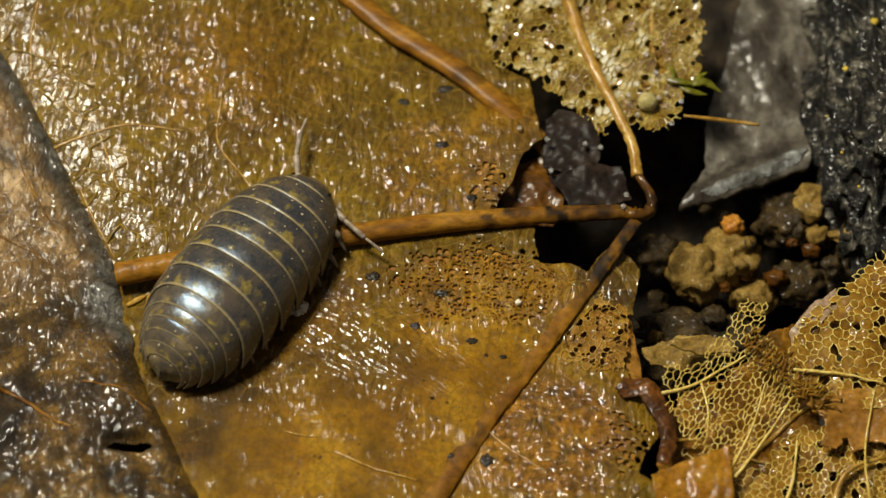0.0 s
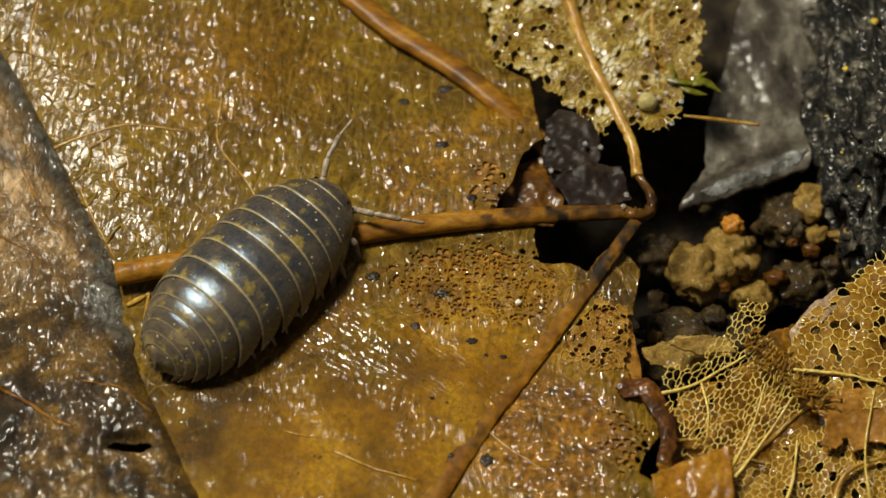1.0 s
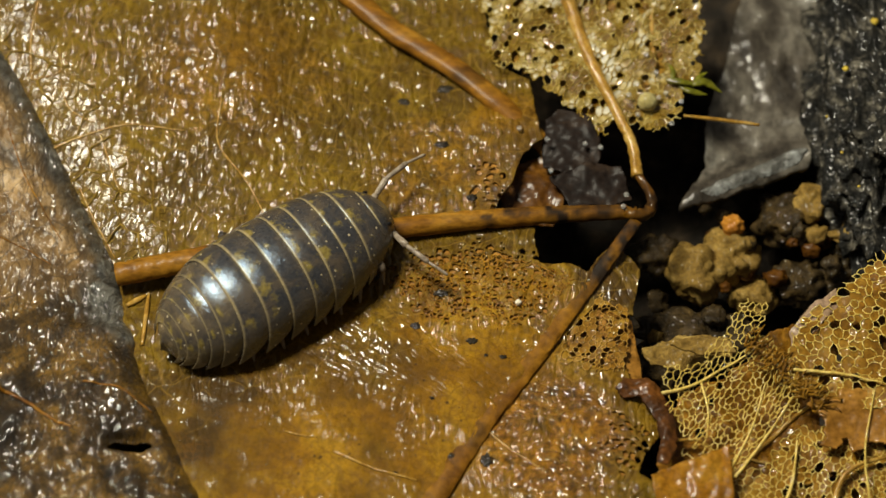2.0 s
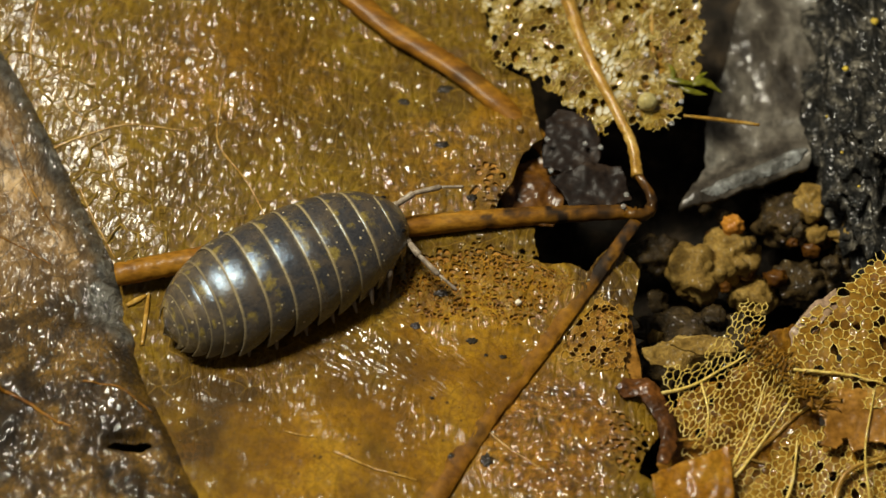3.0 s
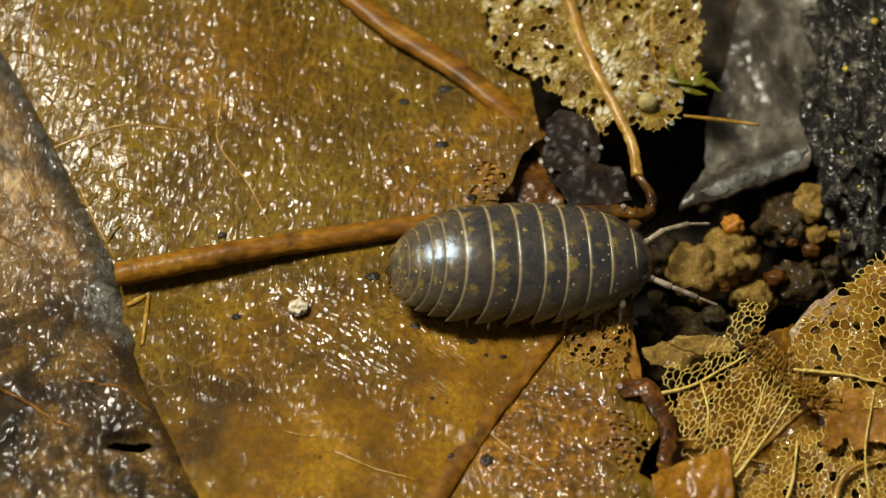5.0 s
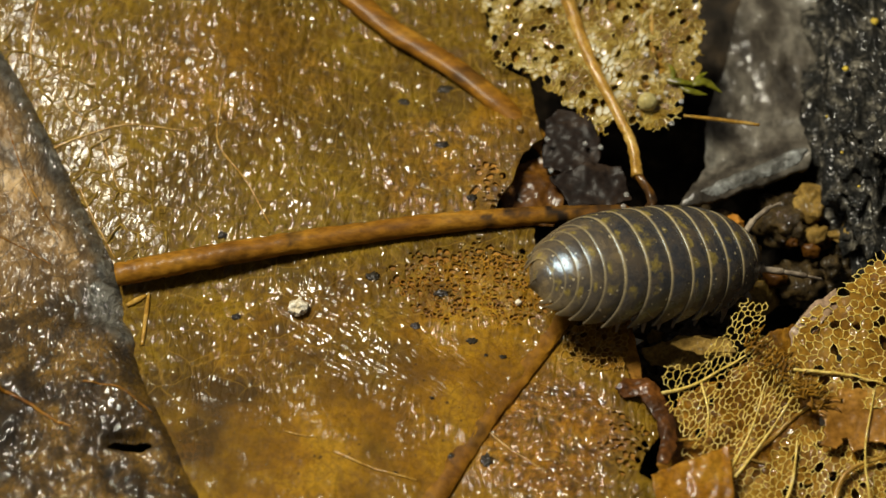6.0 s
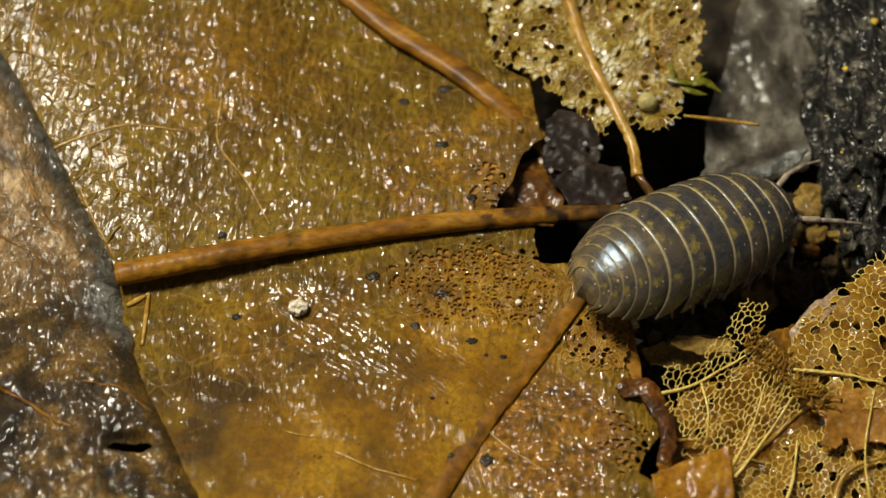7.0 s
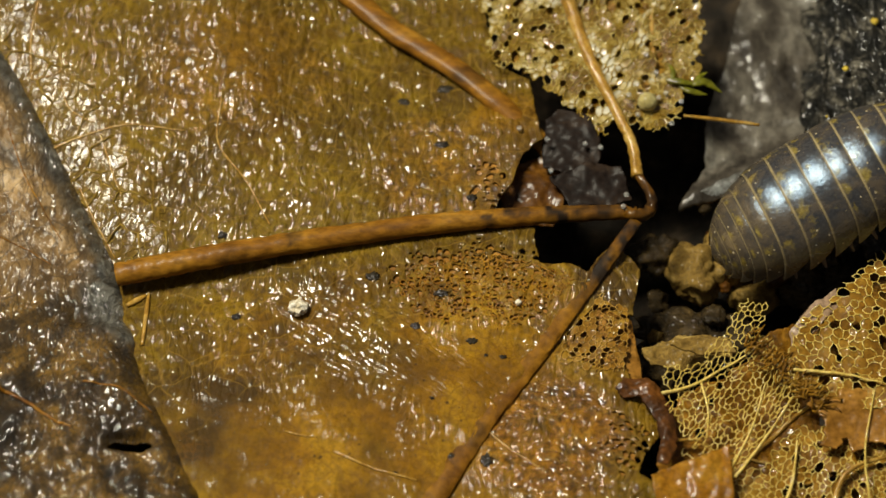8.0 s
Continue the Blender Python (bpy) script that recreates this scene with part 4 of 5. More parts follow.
crumb("soil_crumb", (18.90, 5.02), -4.7, (1.5, 1.5, 1.1), DARK_CRUMB, "dark soil crumb beside the grey leaf", seed=9)
crumb("soil_crumb", (20.46, 5.63), -4.1, (1.0, 1.2, 0.9), CRUMB, "rust-brown soil crumb by the bark", 0.25, 1.5, 10)
crumb("soil_crumb", (22.85, 3.24), -3.7, (1.3, 0.7, 0.7), CRUMB, "beige wet crumb at the foot of the bark", 0.6, 1.6, 11)
crumb("soil_crumb", (13.62, -2.50), -5.1, (3.2, 1.6, 1.0), DARK_CRUMB, "dark wet bark crumb", 0.5, 1.4, 12, 5)
crumb("soil_crumb", (11.70, -4.27), -5.3, (1.8, 1.6, 1.0), DARK_CRUMB, "dark wet crumb under the leaf", 0.5, 1.4, 13, 5)

rng = random.Random(12)
for k in range(34):
    cx, cy = rng.choice([((19.25, 4.13)), ((20.75, 3.38)), ((17.01, 1.80)), ((12.20, -1.12)), ((14.35, -1.12)), ((21.69, 4.96)), ((18.77, 0.33)), ((16.21, 4.03))])
    r = rng.uniform(0.25, 0.65)
    crumb("soil_grain", (cx + rng.gauss(0, 1.3), cy + rng.gauss(0, 1.0)), rng.uniform(-5.4, -3.6), (r, r * rng.uniform(0.7, 1.2), r * 0.8), rng.choice([CRUMB, DARK_CRUMB, DARK_CRUMB, RUST]), "small wet grain of soil in the hollow", 0.5, 1.4, 100 + k, 3, "soil grain", "soil grains")

# dark flakes beside the rib joint
def flake(name, rim, z, tilt, mat, label, seed, rag=0.15):
    c = np.mean(rim, axis=0)

    def h(x, y):
        return z + tilt[0] * (x - c[0]) + tilt[1] * (y - c[1]) + 0.25 * fbm(x / 1.3, y / 1.3, 3, seed) + 0.08 * fbm(x / 0.35, y / 0.35, 2, seed + 1)
    single(name, sheet(rim, 0.12, h, 0.12, rag, 0.6, seed=seed), mat, (c[0], c[1], z - 0.5), label, "leaf scrap", "leaf scraps")


flake("leaf_scrap", [(5.61, 8.36), (6.41, 9.12), (7.95, 8.74), (8.58, 7.22), (8.45, 5.15), (6.92, 4.96), (5.40, 5.52)], -0.1, (0.05, 0.1), FLAKE, "dark purple-grey wet scrap of leaf", 91)
flake("leaf_scrap", [(5.84, 4.78), (7.86, 5.71), (9.69, 5.52), (10.16, 3.48), (8.99, 3.00), (6.86, 3.08)], -0.3, (0, 0.1), FLAKE, "dark curled scrap of leaf by the rib joint", 92)
flake("leaf_scrap", [(2.94, 5.52), (5.42, 6.57), (6.62, 5.52), (6.59, 4.04), (5.93, 2.27), (3.21, 2.38)], -1.0, (0, 0.1), RUST, "rust-brown scrap of leaf in a hole", 93)
flake("leaf_scrap", [(10.38, -13.66), (14.44, -12.05), (14.52, -15.40), (14.12, -17.27), (11.05, -17.27)], 0.2, (0, 0.05), AMBER, "amber wet scrap of leaf", 94)
flake("leaf_scrap", [(17.92, -5.56), (19.05, -4.18), (20.47, -3.14), (20.53, -4.18), (19.24, -5.56), (17.96, -6.92)], 0.9, (0.1, 0.1), PINK, "pale pinkish scrap of leaf film", 95)

flake("leaf_scrap", [(18.91, -9.66), (20.69, -9.10), (23.60, -8.93), (23.34, -11.56), (20.71, -12.21), (19.21, -11.30)], 0.2, (0, 0.1), FILM, "brown thin scrap of leaf under the vein net", 98, 1.0)
flake("bark_shard", [(10.40, -5.24), (12.37, -4.37), (14.87, -4.72), (15.25, -5.82), (12.56, -6.44), (10.81, -6.10)], -1.5, (0.05, 0.15), CRUMB, "dark wet shard of bark in the hollow", 96, 0.3)
flake("bark_shard", [(11.77, -5.79), (13.12, -5.24), (14.93, -5.52), (15.18, -6.13), (13.21, -6.34)], -0.3, (0.0, 0.1), CRUMB, "yellowish shard of bark in the hollow", 97, 0.2)

# curled red-brown scrap
def build_curl():
    rim = [(8.86, -8.60), (9.29, -8.00), (10.33, -8.06), (11.06, -8.60), (11.65, -9.59), (11.85, -10.75), (11.72, -12.21), (11.31, -13.11), (10.69, -12.92), (11.04, -11.56), (10.88, -10.65), (10.49, -9.86), (10.06, -9.13), (9.25, -9.06)]
    middle = [(9.15, -8.53), (10.31, -8.56), (11.28, -10.09), (11.45, -11.40), (11.15, -12.85)]

    def h(x, y):
        r = line_distance(x, y, middle)
        return 0.36 - 0.6 * r * r + 0.25 * fbm(x / 0.7, y / 0.7, 3, 99)
    c = (10.80, -10.58)
    single("curled_scrap", sheet(rim, 0.07, h, 0.1, 0.16, 0.5), RED_CURL, (c[0], c[1], -0.6), "red-brown wet curled scrap of leaf", "leaf scrap", "leaf scraps")


build_curl()

# ---- brown leaf under the skeleton leaf ----
UNDER_RIM = [(10.04, -14.77), (11.15, -12.21), (11.56, -9.59), (12.51, -8.10), (14.76, -6.92), (16.28, -5.90), (18.17, -4.18), (20.91, -3.14), (23.18, -1.03), (28.12, 0.39), (25.91, -19.11), (9.86, -19.11)]


def under_height(x, y):
    return -0.9 + 0.10 * (y + 8) + 0.6 * fbm(x / 2.4, y / 2.4, 4, 111) + 0.2 * fbm(x / 0.6, y / 0.6, 3, 112)


def under_holes(x, y):
    f1, f2, tag, _ = cells(x * 1.5, y * 1.5, 115)
    rot = np.clip(0.55 + 1.2 * fbm(x / 3, y / 3, 3, 116), 0, 1)
    return np.where(tag < rot * 0.15, (0.46 - f1 - 0.25 * fbm(x / 0.3, y / 0.3, 2, 117)) / 1.5, -0.2)


c = (18.14, -12.21)
rotted = thing("rotted_leaf", (c[0], c[1], -1.5), "brown rotted leaf full of small holes", "leaf")
part("blade", sheet(UNDER_RIM, 0.14, under_height, 0.14, 0.5, 1.2, under_holes), UNDER, rotted)
for points, r in (([(12.88, -14.45), (15.59, -11.89), (18.97, -8.93), (22.63, -6.92)], 0.16), ([(15.59, -11.89), (17.57, -12.21), (19.88, -11.89)], 0.1), ([(18.97, -8.93), (19.42, -6.92), (20.47, -4.87)], 0.1), ([(15.64, -15.40), (18.04, -13.50), (22.26, -10.91)], 0.12)):
    p = curve(points, 40)
    part("vein", tube(np.column_stack([p, under_height(p[:, 0], p[:, 1]) + 0.05]), [r, r * 0.8, r * 0.5], 7, 0.8, 0.3), STRAW, rotted)

# ---- skeleton leaf ----
def lace_height(x, y):
    return 0.9 + 0.12 * (y + 6) + 0.45 * fbm(x / 3, y / 3, 3, 101) + 0.12 * fbm(x / 0.7, y / 0.7, 2, 102)


lace = thing("skeleton_leaf", (16, -7, -0.5), "yellow leaf rotted to a lace of veins", "leaf")
LACE_RIM = [(11.09, -7.43), (13.28, -7.26), (14.40, -5.56), (15.60, -3.77), (17.07, -3.91), (16.43, -5.90), (17.94, -7.26), (18.30, -10.09), (16.50, -11.24), (14.47, -13.88), (12.58, -12.21), (11.40, -10.09)]
net, _ = network(LACE_RIM, 0.285, lace_height, 0.028, 21, 1.7, 55, 0.03, 0.0, 5, 0.15)
part("vein_net", net, NET, lace, "fine yellow vein net", kind="stuff")
LACE_FAR = [(17.53, -6.92), (18.38, -5.22), (21.27, -2.44), (22.73, -1.03), (25.76, 0.75), (25.26, -9.59), (20.61, -10.09), (17.79, -9.26)]
net, skins = network(LACE_FAR, 0.44, lambda x, y: lace_height(x, y) - 0.1, 0.027, 23, 1.1, 10, 0.08, 0.7, 5, 0.3)
part("vein_net", net, NET, lace, "coarse yellow vein net", kind="stuff")
part("leaf_film", skins, SKIN, lace, "brown film left between veins", kind="stuff")
LACE_LOW = [(12.04, -11.56), (14.64, -13.50), (18.29, -10.25), (24.62, -10.25), (23.89, -17.27), (13.56, -17.27), (12.90, -14.13)]
net, skins = network(LACE_LOW, 0.37, lambda x, y: lace_height(x, y) - 0.9, 0.027, 25, 1.1, 70, 0.05, 0.82, 5, 0.3)
part("vein_net", net, NET, lace, "brownish lower vein net", kind="stuff")
part("leaf_film", skins, SKIN, lace, "brown film left between lower veins", kind="stuff")


def vein(points, r, lift=0.12, mat=None, n=24, label=""):
    p = curve(points, n)
    z = lace_height(p[:, 0], p[:, 1]) + lift
    part("vein", tube(np.column_stack([p, z]), [r * 0.75, r * 0.6, r * 0.35], 7, 1, 0.25), mat or NET, lace, label)


vein([(11.15, -9.13), (13.07, -8.43), (15.92, -6.92)], 0.13)
vein([(13.21, -8.43), (13.48, -9.92), (13.33, -11.56)], 0.09)
vein([(14.62, -13.75), (16.18, -11.72), (17.78, -9.43)], 0.11)
vein([(14.30, -13.50), (15.66, -10.91), (16.45, -8.60)], 0.09)
vein([(17.89, -7.86), (20.21, -8.00), (22.47, -8.60)], 0.13)
vein([(16.91, -15.40), (17.62, -13.50), (17.97, -11.40)], 0.14, -0.6)
vein([(19.44, -15.40), (20.34, -13.18), (22.70, -12.21)], 0.22, -0.5, STRAW)
vein([(11.62, -11.40), (13.05, -11.40), (13.98, -12.69), (14.24, -15.40)], 0.13, -0.5, STRAW)
vein([(21.33, -14.77), (21.28, -12.21), (22.01, -8.93)], 0.09, 0.0)

def build_fluff():
    rng = random.Random(5)
    c, shapes = (16.34, -7.26), []
    for k in range(170):
        u, r = rng.uniform(-1, 1), rng.gauss(0, 0.28)
        x, y = c[0] + 1.1 + u * 1.9 + r * 0.6, c[1] - 0.9 - u * 1.7 + r
        z = float(lace_height(np.array([x]), np.array([y]))[0]) + rng.uniform(-0.2, 0.35)
        b = rng.uniform(-0.4, 1.6)
        n = rng.uniform(0.4, 1.0)
        tip = (x + math.cos(b) * n, y + math.sin(b) * n, z + rng.uniform(-0.3, 0.3))
        mid = ((x + tip[0]) / 2 + rng.uniform(-0.15, 0.15), (y + tip[1]) / 2 + rng.uniform(-0.15, 0.15), (z + tip[2]) / 2 + 0.12)
        shapes.append(tube([(x, y, z), mid, tip], [0.06, 0.045, 0.02], 5))
    part("fibre_tuft", join(*shapes), SKIN, lace, "brown tuft of torn fibres", kind="stuff")


build_fluff()

# ---- small things ----
def dot(name, at, z, r, mat, label, category, group, seed, rough=0.4):
    single(name, lump((at[0], at[1], z), r, 4, rough, 1.9, seed), mat, (at[0], at[1], z - r[2]), label, category, group)


def on_blade(p):
    return float(blade_height(np.array([p[0]]), np.array([p[1]]))[0])


p = (-7.56, -3.73)
dot("white_grain", p, on_blade(p) + 0.3, (0.46, 0.46, 0.36), WHITE, "chalky white grain on the wet leaf", "grain", "grains", 31, 0.45)
# A tiny solid white dot.
p = (3.94, -3.39)
dot("white_grain", p, on_blade(p) + 0.14, (0.17, 0.17, 0.14), WHITE, "tiny white dot on the rotted leaf", "grain", "grains", 33, 0.2)
for k, (p, a, b) in enumerate([((-11.78, 1.04), 0.32, 0.3), ((-10.84, -3.91), 0.35, 0.28), ((-2.15, 9.78), 0.6, 0.35), ((-0.06, 6.76), 0.5, 0.3), ((1.52, -5.76), 0.42, 0.28), ((-1.44, -4.77), 0.35, 0.33), ((2.22, -12.60), 0.45, 0.5), ((-3.69, -1.74), 0.55, 0.35), ((1.55, 3.30), 0.4, 0.3), ((0.19, 10.67), 0.7, 0.4), ((3.09, -6.65), 0.3, 0.18), ((0.46, -12.40), 0.3, 0.3), ((-0.12, -2.79), 0.6, 0.3), ((-2.38, -13.43), 0.2, 0.15), ((-0.55, -9.13), 0.2, 0.12), ((2.22, -6.58), 0.15, 0.13)]):
    dot("dark_speck", p, on_blade(p) + 0.01, (a * 0.62, b * 0.62, 0.06), SPECK, "black crumb of soil on the wet leaf", "grain", "dark specks", 40 + k, 0.6)
for k, (p, z) in enumerate([((4.17, 7.59), 0.35), ((12.51, 8.01), 0.2), ((9.63, 2.27), 0.6), ((11.88, 9.70), 0.3), ((10.67, 8.47), 0.4), ((10.23, 9.78), 0.45), ((11.79, 11.26), 0.5), ((13.11, 9.51), 0.2), ((12.30, 10.01), 0.3), ((10.66, 10.48), 0.5), ((11.28, 12.36), 0.7), ((7.73, 6.57), 0.3), ((5.67, 6.84), 0.35), ((8.55, 6.35), 0.3), ((5.84, 4.96), 0.1), ((9.85, 3.37), 0.1)]):
    dot("water_drop", p, z + 0.08, (0.15, 0.15, 0.12), WATER, "small bright water drop", "water drop", "water drops", 60 + k, 0.02)
p = (11.24, 9.39)
dot("bead", p, 0.4, (0.55, 0.55, 0.5), BEAD, "yellowish round bead on the bleached leaf", "bead", "", 70, 0.05)
single("moss_shoot", join(*[tube(along(q, h, 16), [0.06, r, r * 0.8, 0.03], 8, 0.4, 0.3, k) for k, (q, h, r) in enumerate([([(12.28, 10.87), (13.17, 10.63), (14.11, 10.55)], [0.5, 0.6, 0.4], 0.22), ([(13.48, 10.48), (14.43, 10.71), (15.43, 10.24)], [0.4, 0.5, 0.1], 0.3), ([(13.01, 10.48), (13.77, 10.09), (14.61, 10.01)], [0.35, 0.4, 0.2], 0.22), ([(12.54, 10.55), (12.73, 11.26), (12.52, 11.96)], [0.5, 0.6, 0.5], 0.16), ([(13.95, 10.48), (14.16, 11.02), (14.62, 11.33)], [0.4, 0.5, 0.5], 0.18)])]), MOSS, (*(13.79, 10.48), 0), "olive-green wet shoot of moss", "moss")
single("fibre", tube(along([(13.23, 8.74), (15.09, 8.62), (17.40, 8.40)], [0.0, -0.2, -0.4], 20), [0.08, 0.12, 0.10], 6, 1, 0.4), STRAW, (*(15.39, 8.55), -0.4), "thin straw-coloured plant fibre", "fibre")
def lying(points, r, n=16):
    p = curve(points, n)
    z = blade_height(p[:, 0], p[:, 1]) + r[1] * 0.6
    return tube(np.column_stack([p, z]), r, 8, 0.7, 0.25)


single("splinter", lying([(-15.55, -2.27), (-15.59, -3.84), (-15.65, -5.66)], [0.09, 0.13, 0.09]), STRAW, (*(-15.62, -3.84), -0.4), "pale splinter of plant fibre on the leaf", "fibre")
single("splinter", lying([(-16.65, -3.14), (-16.14, -2.72), (-15.69, -2.37)], [0.12, 0.17, 0.1]), STRAW, (*(-16.14, -2.72), -0.4), "short yellow scrap of plant fibre", "fibre")


# ---- the woodlouse; it faces its own +x, its feet stand at z = 0 ----
def half_width(x):
    k = abs((x - 0.4) / (7.2 if x < 0.4 else 6.85))
    return 3.38 * max(0.0, 1 - k ** (3.0 if x < 0.4 else 2.6)) ** 0.5


def ridge(x):
    return 3.15 * max(0.0, 1 - abs((x - 0.3) / 7.3) ** (3.3 if x < 0.3 else 2.5)) ** 0.55


SKIRT = 0.6


def plate(front, rear, tuck=0.07, tooth=0.5, lobes=1.0, tail=0.0, wide=1.0, arc=0.0, seed=0):
    """One arched plate of the armour, tucked under its neighbour in front and free behind. arc: how far its sides sweep back."""
    cols = 49
    rng = random.Random(seed)
    spots = [(side * (c + rng.uniform(-0.03, 0.03)), rng.uniform(0.62, 0.95), rng.uniform(0.03, 0.08), rng.uniform(0.08, 0.25)) for side in (1, -1) for c in (0.07, 0.30, 0.52) if rng.random() < 0.8]
    verts, faces, fields = [], [], {"rim": [], "flank": [], "mark": [], "tail": []}
    steps = [(s, 1 - tuck * drop, 0.0) for s, drop in ((0, 1.2), (0.12, 0.9), (0.2, 0.68), (0.3, 0.42), (0.42, 0.2), (0.55, 0.05), (0.72, 0.0), (0.80, 0.0), (0.86, 0.02), (0.91, 0.05), (0.95, 0.08), (1.0, 0.12))]
    steps += [(1.0, 0.985 - tuck * 0.12, -0.02), (0.97, 0.955 - tuck * 0.12, 0.0), (0.5, 0.93 - tuck, 0.0)]
    for s, k, dx in steps:
        for j in range(cols):
            a = -1 + 2 * j / (cols - 1)
            phi = a * math.pi / 2
            edge = abs(a) ** 4
            x = front + (rear - front) * s
            x -= min(arc, 0.62 * max(0.0, x + 6.75)) * abs(a) ** 2.2
            w, h = half_width(x) * wide, ridge(x)
            sweep = -tooth * edge * (0.25 + 0.75 * s)
            drop = lobes * edge * 0.8 * (1 - s) ** 1.3
            sn, cs = math.sin(phi), math.cos(phi)
            y = w * k * math.copysign(abs(sn) ** 0.92, sn)
            z = SKIRT - 0.35 * max(0.0, min(1.0, (-3 - x) / 4)) + drop + h * k * abs(cs) ** 0.9
            y *= 1 + 0.035 * edge * s
            verts.append((x + sweep + dx, y, z))
            e = max(0.0, (s - 0.84) / 0.13) ** 1.5 if k > 0.985 - tuck * 0.12 + 0.001 else 0.4
            fields["rim"].append(min(1.0, e) * (0.4 + 0.6 * abs(cs)))
            fields["flank"].append(max(0.0, (abs(a) - 0.5) / 0.5))
            fields["mark"].append(min(1.0, sum(math.exp(-((a - c) / r) ** 2 - ((s - d) / q) ** 2) for c, d, r, q in spots)))
            fields["tail"].append(tail)
    for r in range(len(steps) - 1):
        for j in range(cols - 1):
            q = r * cols + j
            faces.append((q, q + cols, q + cols + 1, q + 1))
    return np.array(verts), faces, fields


def own(name, shape, mat, parent, pivot=(0, 0, 0), label=""):
    """A part modelled round its own pivot, in the space of its parent."""
    verts, faces, *fields = shape
    ob = new(name, mesh_of(name, verts, faces, mat, True, fields[0] if fields else None))
    ob.parent = parent
    ob.location = [c * MM for c in pivot]
    return tagged(ob, label)


bug = thing("woodlouse", (0, 0, 0), "slate-grey woodlouse with ochre marks walking over wet leaves", "woodlouse")
EDGES = [6.1, 4.5, 3.3, 2.07, 0.9, -0.42, -1.8, -3.15]
for k in range(7):
    own("back_plate", plate(EDGES[k] + (0.25 if k else 0.1), EDGES[k + 1], 0.045, 0.5, arc=(0.1, 0.1, 0.12, 0.16, 0.22, 0.32, 0.45)[k], seed=k), SHELL, bug)
TAIL = [-3.15, -4.15, -4.8, -5.38, -5.9, -6.34]
for k in range(5):
    own("tail_plate", plate(TAIL[k] + 0.16, TAIL[k + 1], 0.03, 0.2, 0.4, 0.55 + 0.08 * k, 0.985, 0.62, 20 + k), SHELL, bug)
own("tail_tip", plate(-6.24, -6.98, 0.05, -0.1, 0.4, 0.9, 0.93), SHELL, bug, label="blunt brownish tail plate")
own("head", plate(6.98, 5.9, 0.10, 0.1, 0.8, 0.0, 0.93), SHELL, bug)
own("belly", lump((0, 0, 1.15), (6.2, 2.5, 0.75), 4, 0.05, 1.0, 3), LIMB, bug, label="pale underside")
for side in (1, -1):
    own("eye", lump((0, 0, 0), (0.24, 0.12, 0.2), 3, 0.1, 2.0, 2), EYE_SKIN, bug, (6.4, side * 1.18, 1.8))
    own("tail_limb", lump((0, 0, 0), (0.4, 0.18, 0.10), 3, 0.1, 1.0, 5), SHADED_LIMB, bug, (-6.15, side * 0.7, 0.5))

LEGS = []
for side in (1, -1):
    for k in range(7):
        x = 5.0 - k * 1.35
        reach = 1.15 if 0 < k < 6 else 0.9
        line = curve([(0, 0, 0), (0, side * 0.75, 0.05), (-0.05, side * reach, -0.35), (-0.15, side * (reach + 0.32), -1.0)], 14)
        leg = own("leg", tube(line, [0.26, 0.22, 0.17, 0.06], 8), SHADED_LIMB, bug, (x, side * 1.95, 1.0))
        LEGS.append((leg, x, side, k))

FEELERS = []
for side in (1, -1):
    feeler = own("antenna", tube(curve([(-0.2, 0, 0), (0.3, 0, 0.1), (0.7, 0, 0.15)], 8), [0.22, 0.22, 0.19], 8), LIMB, bug, (6.45, side * 0.9, 1.0))
    for a, b, r in (((0.68, 0, 0.15), (1.75, side * 0.12, 0.3), 0.18), ((1.72, side * 0.12, 0.3), (3.2, -side * 0.05, 0.05), 0.15), ((3.17, -side * 0.05, 0.06), (4.3, -side * 0.35, -0.35), 0.085)):
        a, b = np.array(a), np.array(b)
        own("antenna_joint", tube([a, a + (b - a) * 0.12, (a + b) / 2, a + (b - a) * 0.9, b], [r * 0.7, r * 0.9, r, r * 1.1, r * 0.55], 8), LIMB, feeler)
    FEELERS.append((feeler, side))


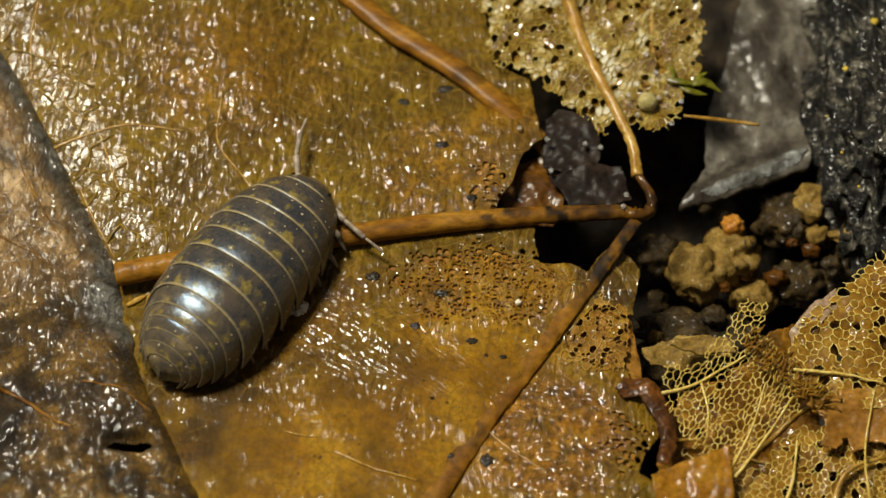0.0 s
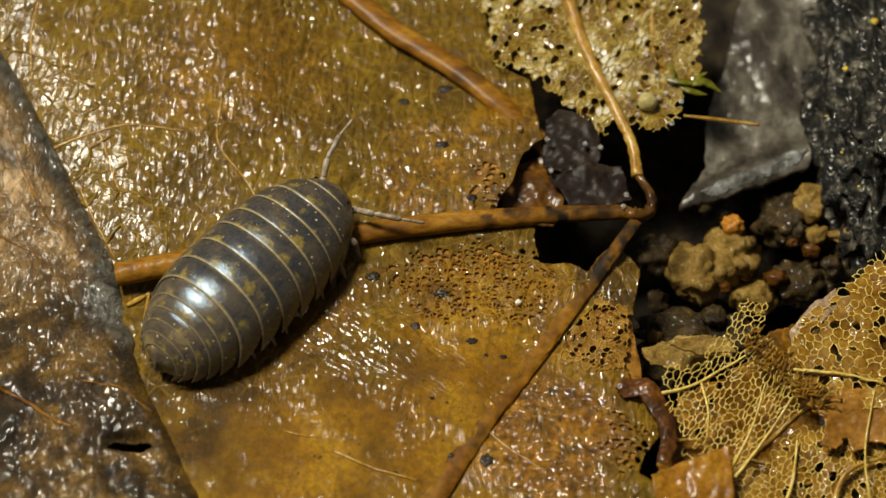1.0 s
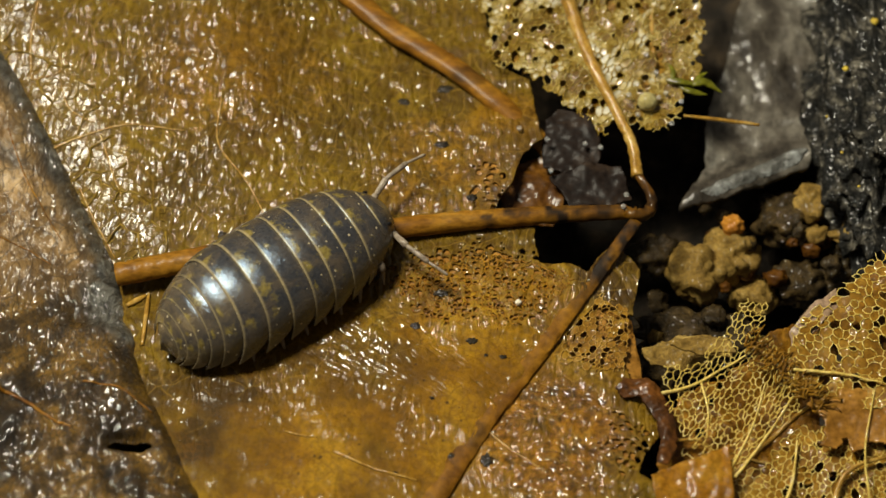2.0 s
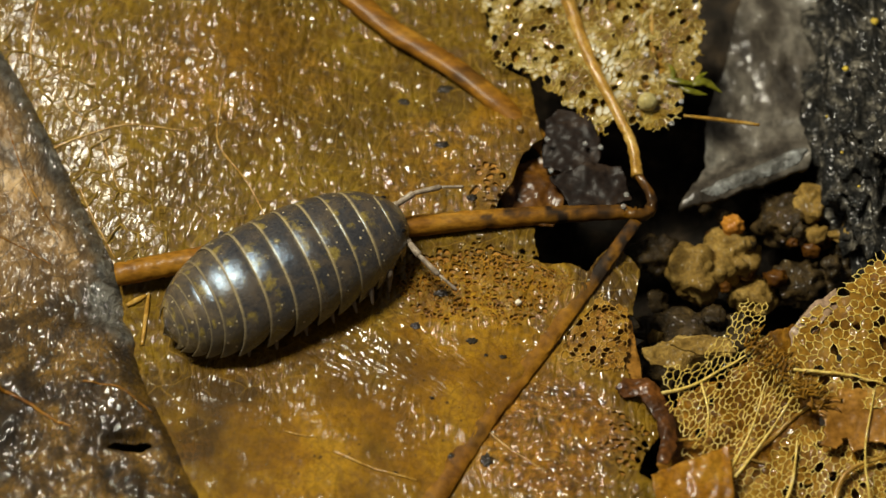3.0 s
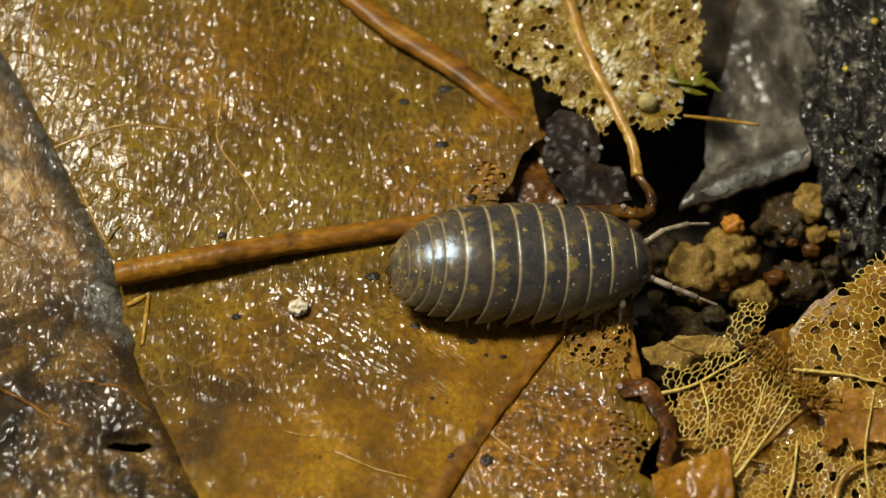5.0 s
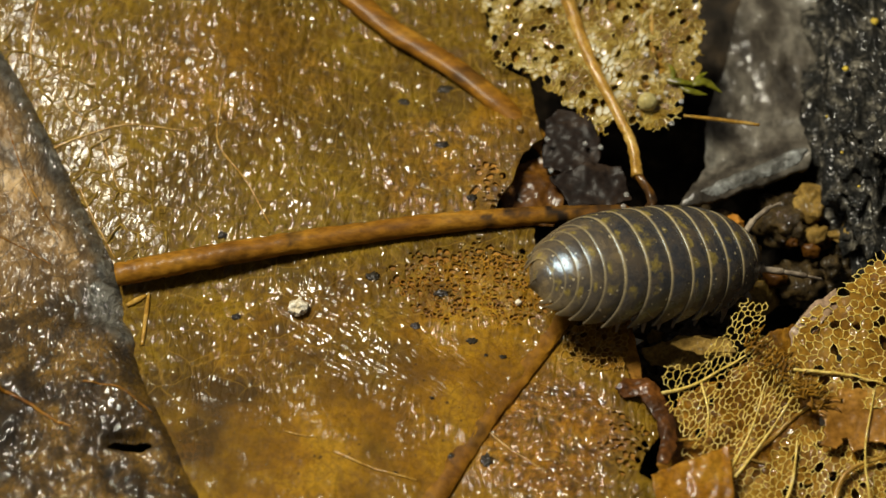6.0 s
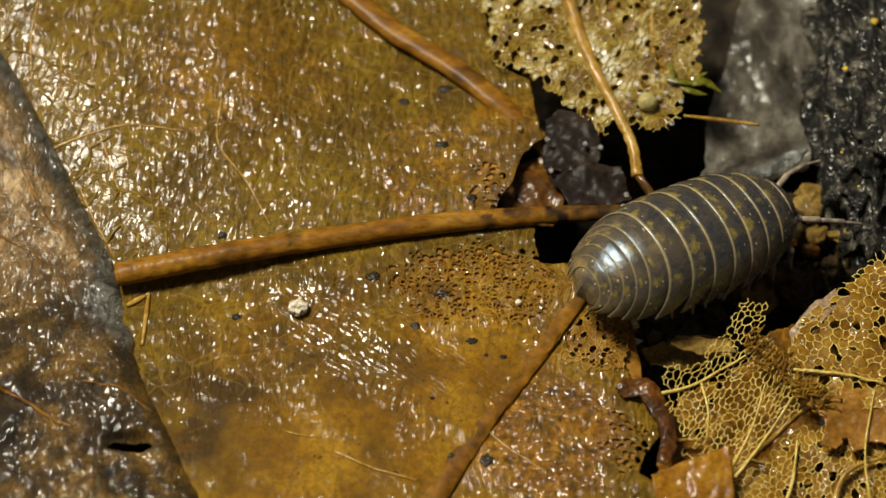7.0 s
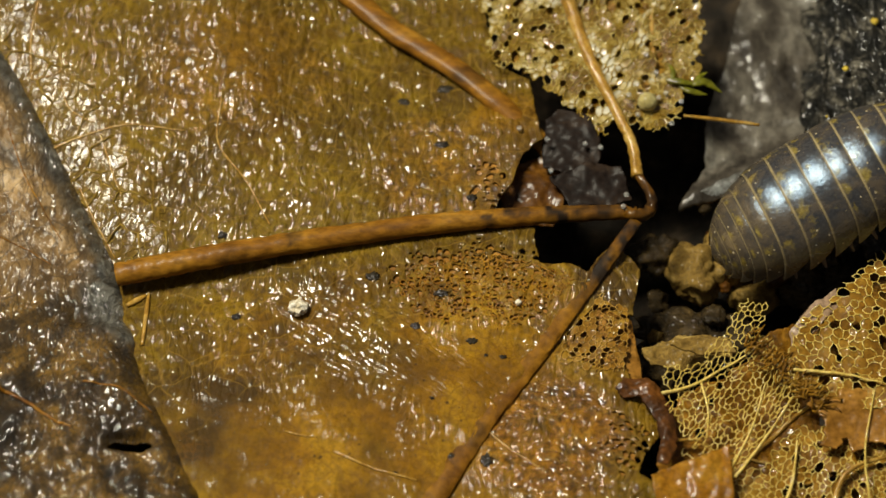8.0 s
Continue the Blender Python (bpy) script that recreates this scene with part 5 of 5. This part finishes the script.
def motions():
    # seconds, x, y, z in millimetres, nose-up, lean and heading in degrees
    way = [
        (0.0, -10.62, -2.57, 0.10, 0, 0, 55.9),
        (0.2, -10.57, -2.45, 0.10, 0, 0, 56.5),
        (0.4, -10.42, -2.51, 0.10, 0, 0, 53.7),
        (0.6, -10.06, -2.40, 0.10, 0, 0, 50.3),
        (1.0, -10.14, -2.52, 0.15, 1, 0, 48.5),
        (1.5, -10.05, -2.52, 0.15, 1, 0, 48.3),
        (1.7, -9.34, -2.54, 0.15, 2, 0, 41.6),
        (2.8, -8.39, -2.30, 0.20, 2, 0, 28.9),
        (3.2, -8.18, -2.32, 0.30, 2, 0, 26.2),
        (3.5, -7.89, -2.29, 0.30, 2, 0, 23.3),
        (3.8, -6.68, -2.09, 0.30, 1, 0, 16.6),
        (4.0, -5.89, -1.81, 0.30, 1, 0, 13.7),
        (4.2, -4.78, -1.61, 0.30, 1, 0, 10.9),
        (4.5, -1.40, -1.66, 0.30, 0, 0, 8.1),
        (4.7, 0.92, -1.63, 0.30, -2, 0, 5.3),
        (5.8, 9.21, -2.41, 0.30, -20, 0, 13.7),
        (6.0, 10.24, -1.99, 0.20, -22, 0, 21.9),
        (6.3, 11.00, -1.86, 0.10, -23, 0, 24.5),
        (6.6, 10.95, -1.23, 0.00, -20, 0, 29.3),
        (7.0, 12.50, -0.73, 0.30, -13, 0, 32.2),
        (7.2, 13.20, -0.67, 0.60, 0, 0, 24.6),
        (7.4, 14.30, -0.50, 0.80, 13, 0, 18.2),
        (7.6, 15.33, -0.15, 1.00, 19, 0, 16.9),
        (7.8, 17.45, 0.74, 1.40, 23, 0, 17.0),
        (8.0, 20.47, 2.00, 1.80, 25, 0, 20.4),
    ]
    walk(bug, [(t, pose(x * MM, y * MM, z * MM, lean, -up, turn)) for t, x, y, z, up, lean, turn in way])
    # how far the feet have gone by then, to swing the legs in step
    spots = np.array([(r[1], r[2]) for r in way])
    gone = np.concatenate([[0], np.cumsum(np.hypot(*np.diff(spots, axis=0).T))])
    clock = [r[0] for r in way]
    times = [round(i / 10, 2) for i in range(81)]
    for leg, x, side, k in LEGS:
        rows = []
        for t in times:
            phase = 2 * math.pi * (np.interp(t, clock, gone) / 3.4 + k * 0.16 + (0.5 if side > 0 else 0))
            lift = max(0.0, math.cos(phase))
            rows.append((t, pose(x * MM, side * 1.95 * MM, 1.0 * MM, side * 14 * lift, 0, 15 * math.sin(phase) * side * -1)))
        walk(leg, rows)
    # seconds, heading of the far and of the near feeler, and how far each is raised
    sweep = [(0.0, 34, -104, 8, 0), (0.2, 22, -96, 10, 2), (0.4, 18, -78, 14, 6), (0.5, -8, -108, 8, 2), (0.6, 30, -98, 10, 0), (0.8, 38, -70, 14, 8), (1.0, 22, -66, 20, 6), (1.2, 2, -88, 8, 2), (1.5, 44, -96, 12, 2), (1.7, 6, -95, 6, 0), (2.25, 30, -70, 10, 8), (2.8, 38, -84, 12, 0), (3.0, -6, -80, 8, 0), (3.2, 24, -40, 10, 6), (3.5, 4, -30, 8, 4), (3.8, 24, -20, 12, 6), (4.0, 22, -12, 10, 4), (4.3, 40, -12, 12, 4), (4.5, 22, -4, 10, 4), (4.6, 72, -2, 14, 4), (4.7, 40, -10, 10, 2), (5.2, 20, -30, 8, 0), (5.8, 26, -26, 12, 6), (6.0, 32, -20, 12, 4), (6.4, 24, -62, 8, 0), (6.7, 36, -44, 12, 4), (7.0, 14, -30, 8, 2), (7.2, 20, -66, 8, 0), (7.4, 12, -56, 6, 2), (8.0, 26, -40, 10, 4)]
    for feeler, side in FEELERS:
        walk(feeler, [(t, pose(6.45 * MM, side * 0.9 * MM, 1.0 * MM, 0, -(u1 if side > 0 else u2), a if side > 0 else b)) for t, a, b, u1, u2 in sweep])


motions()
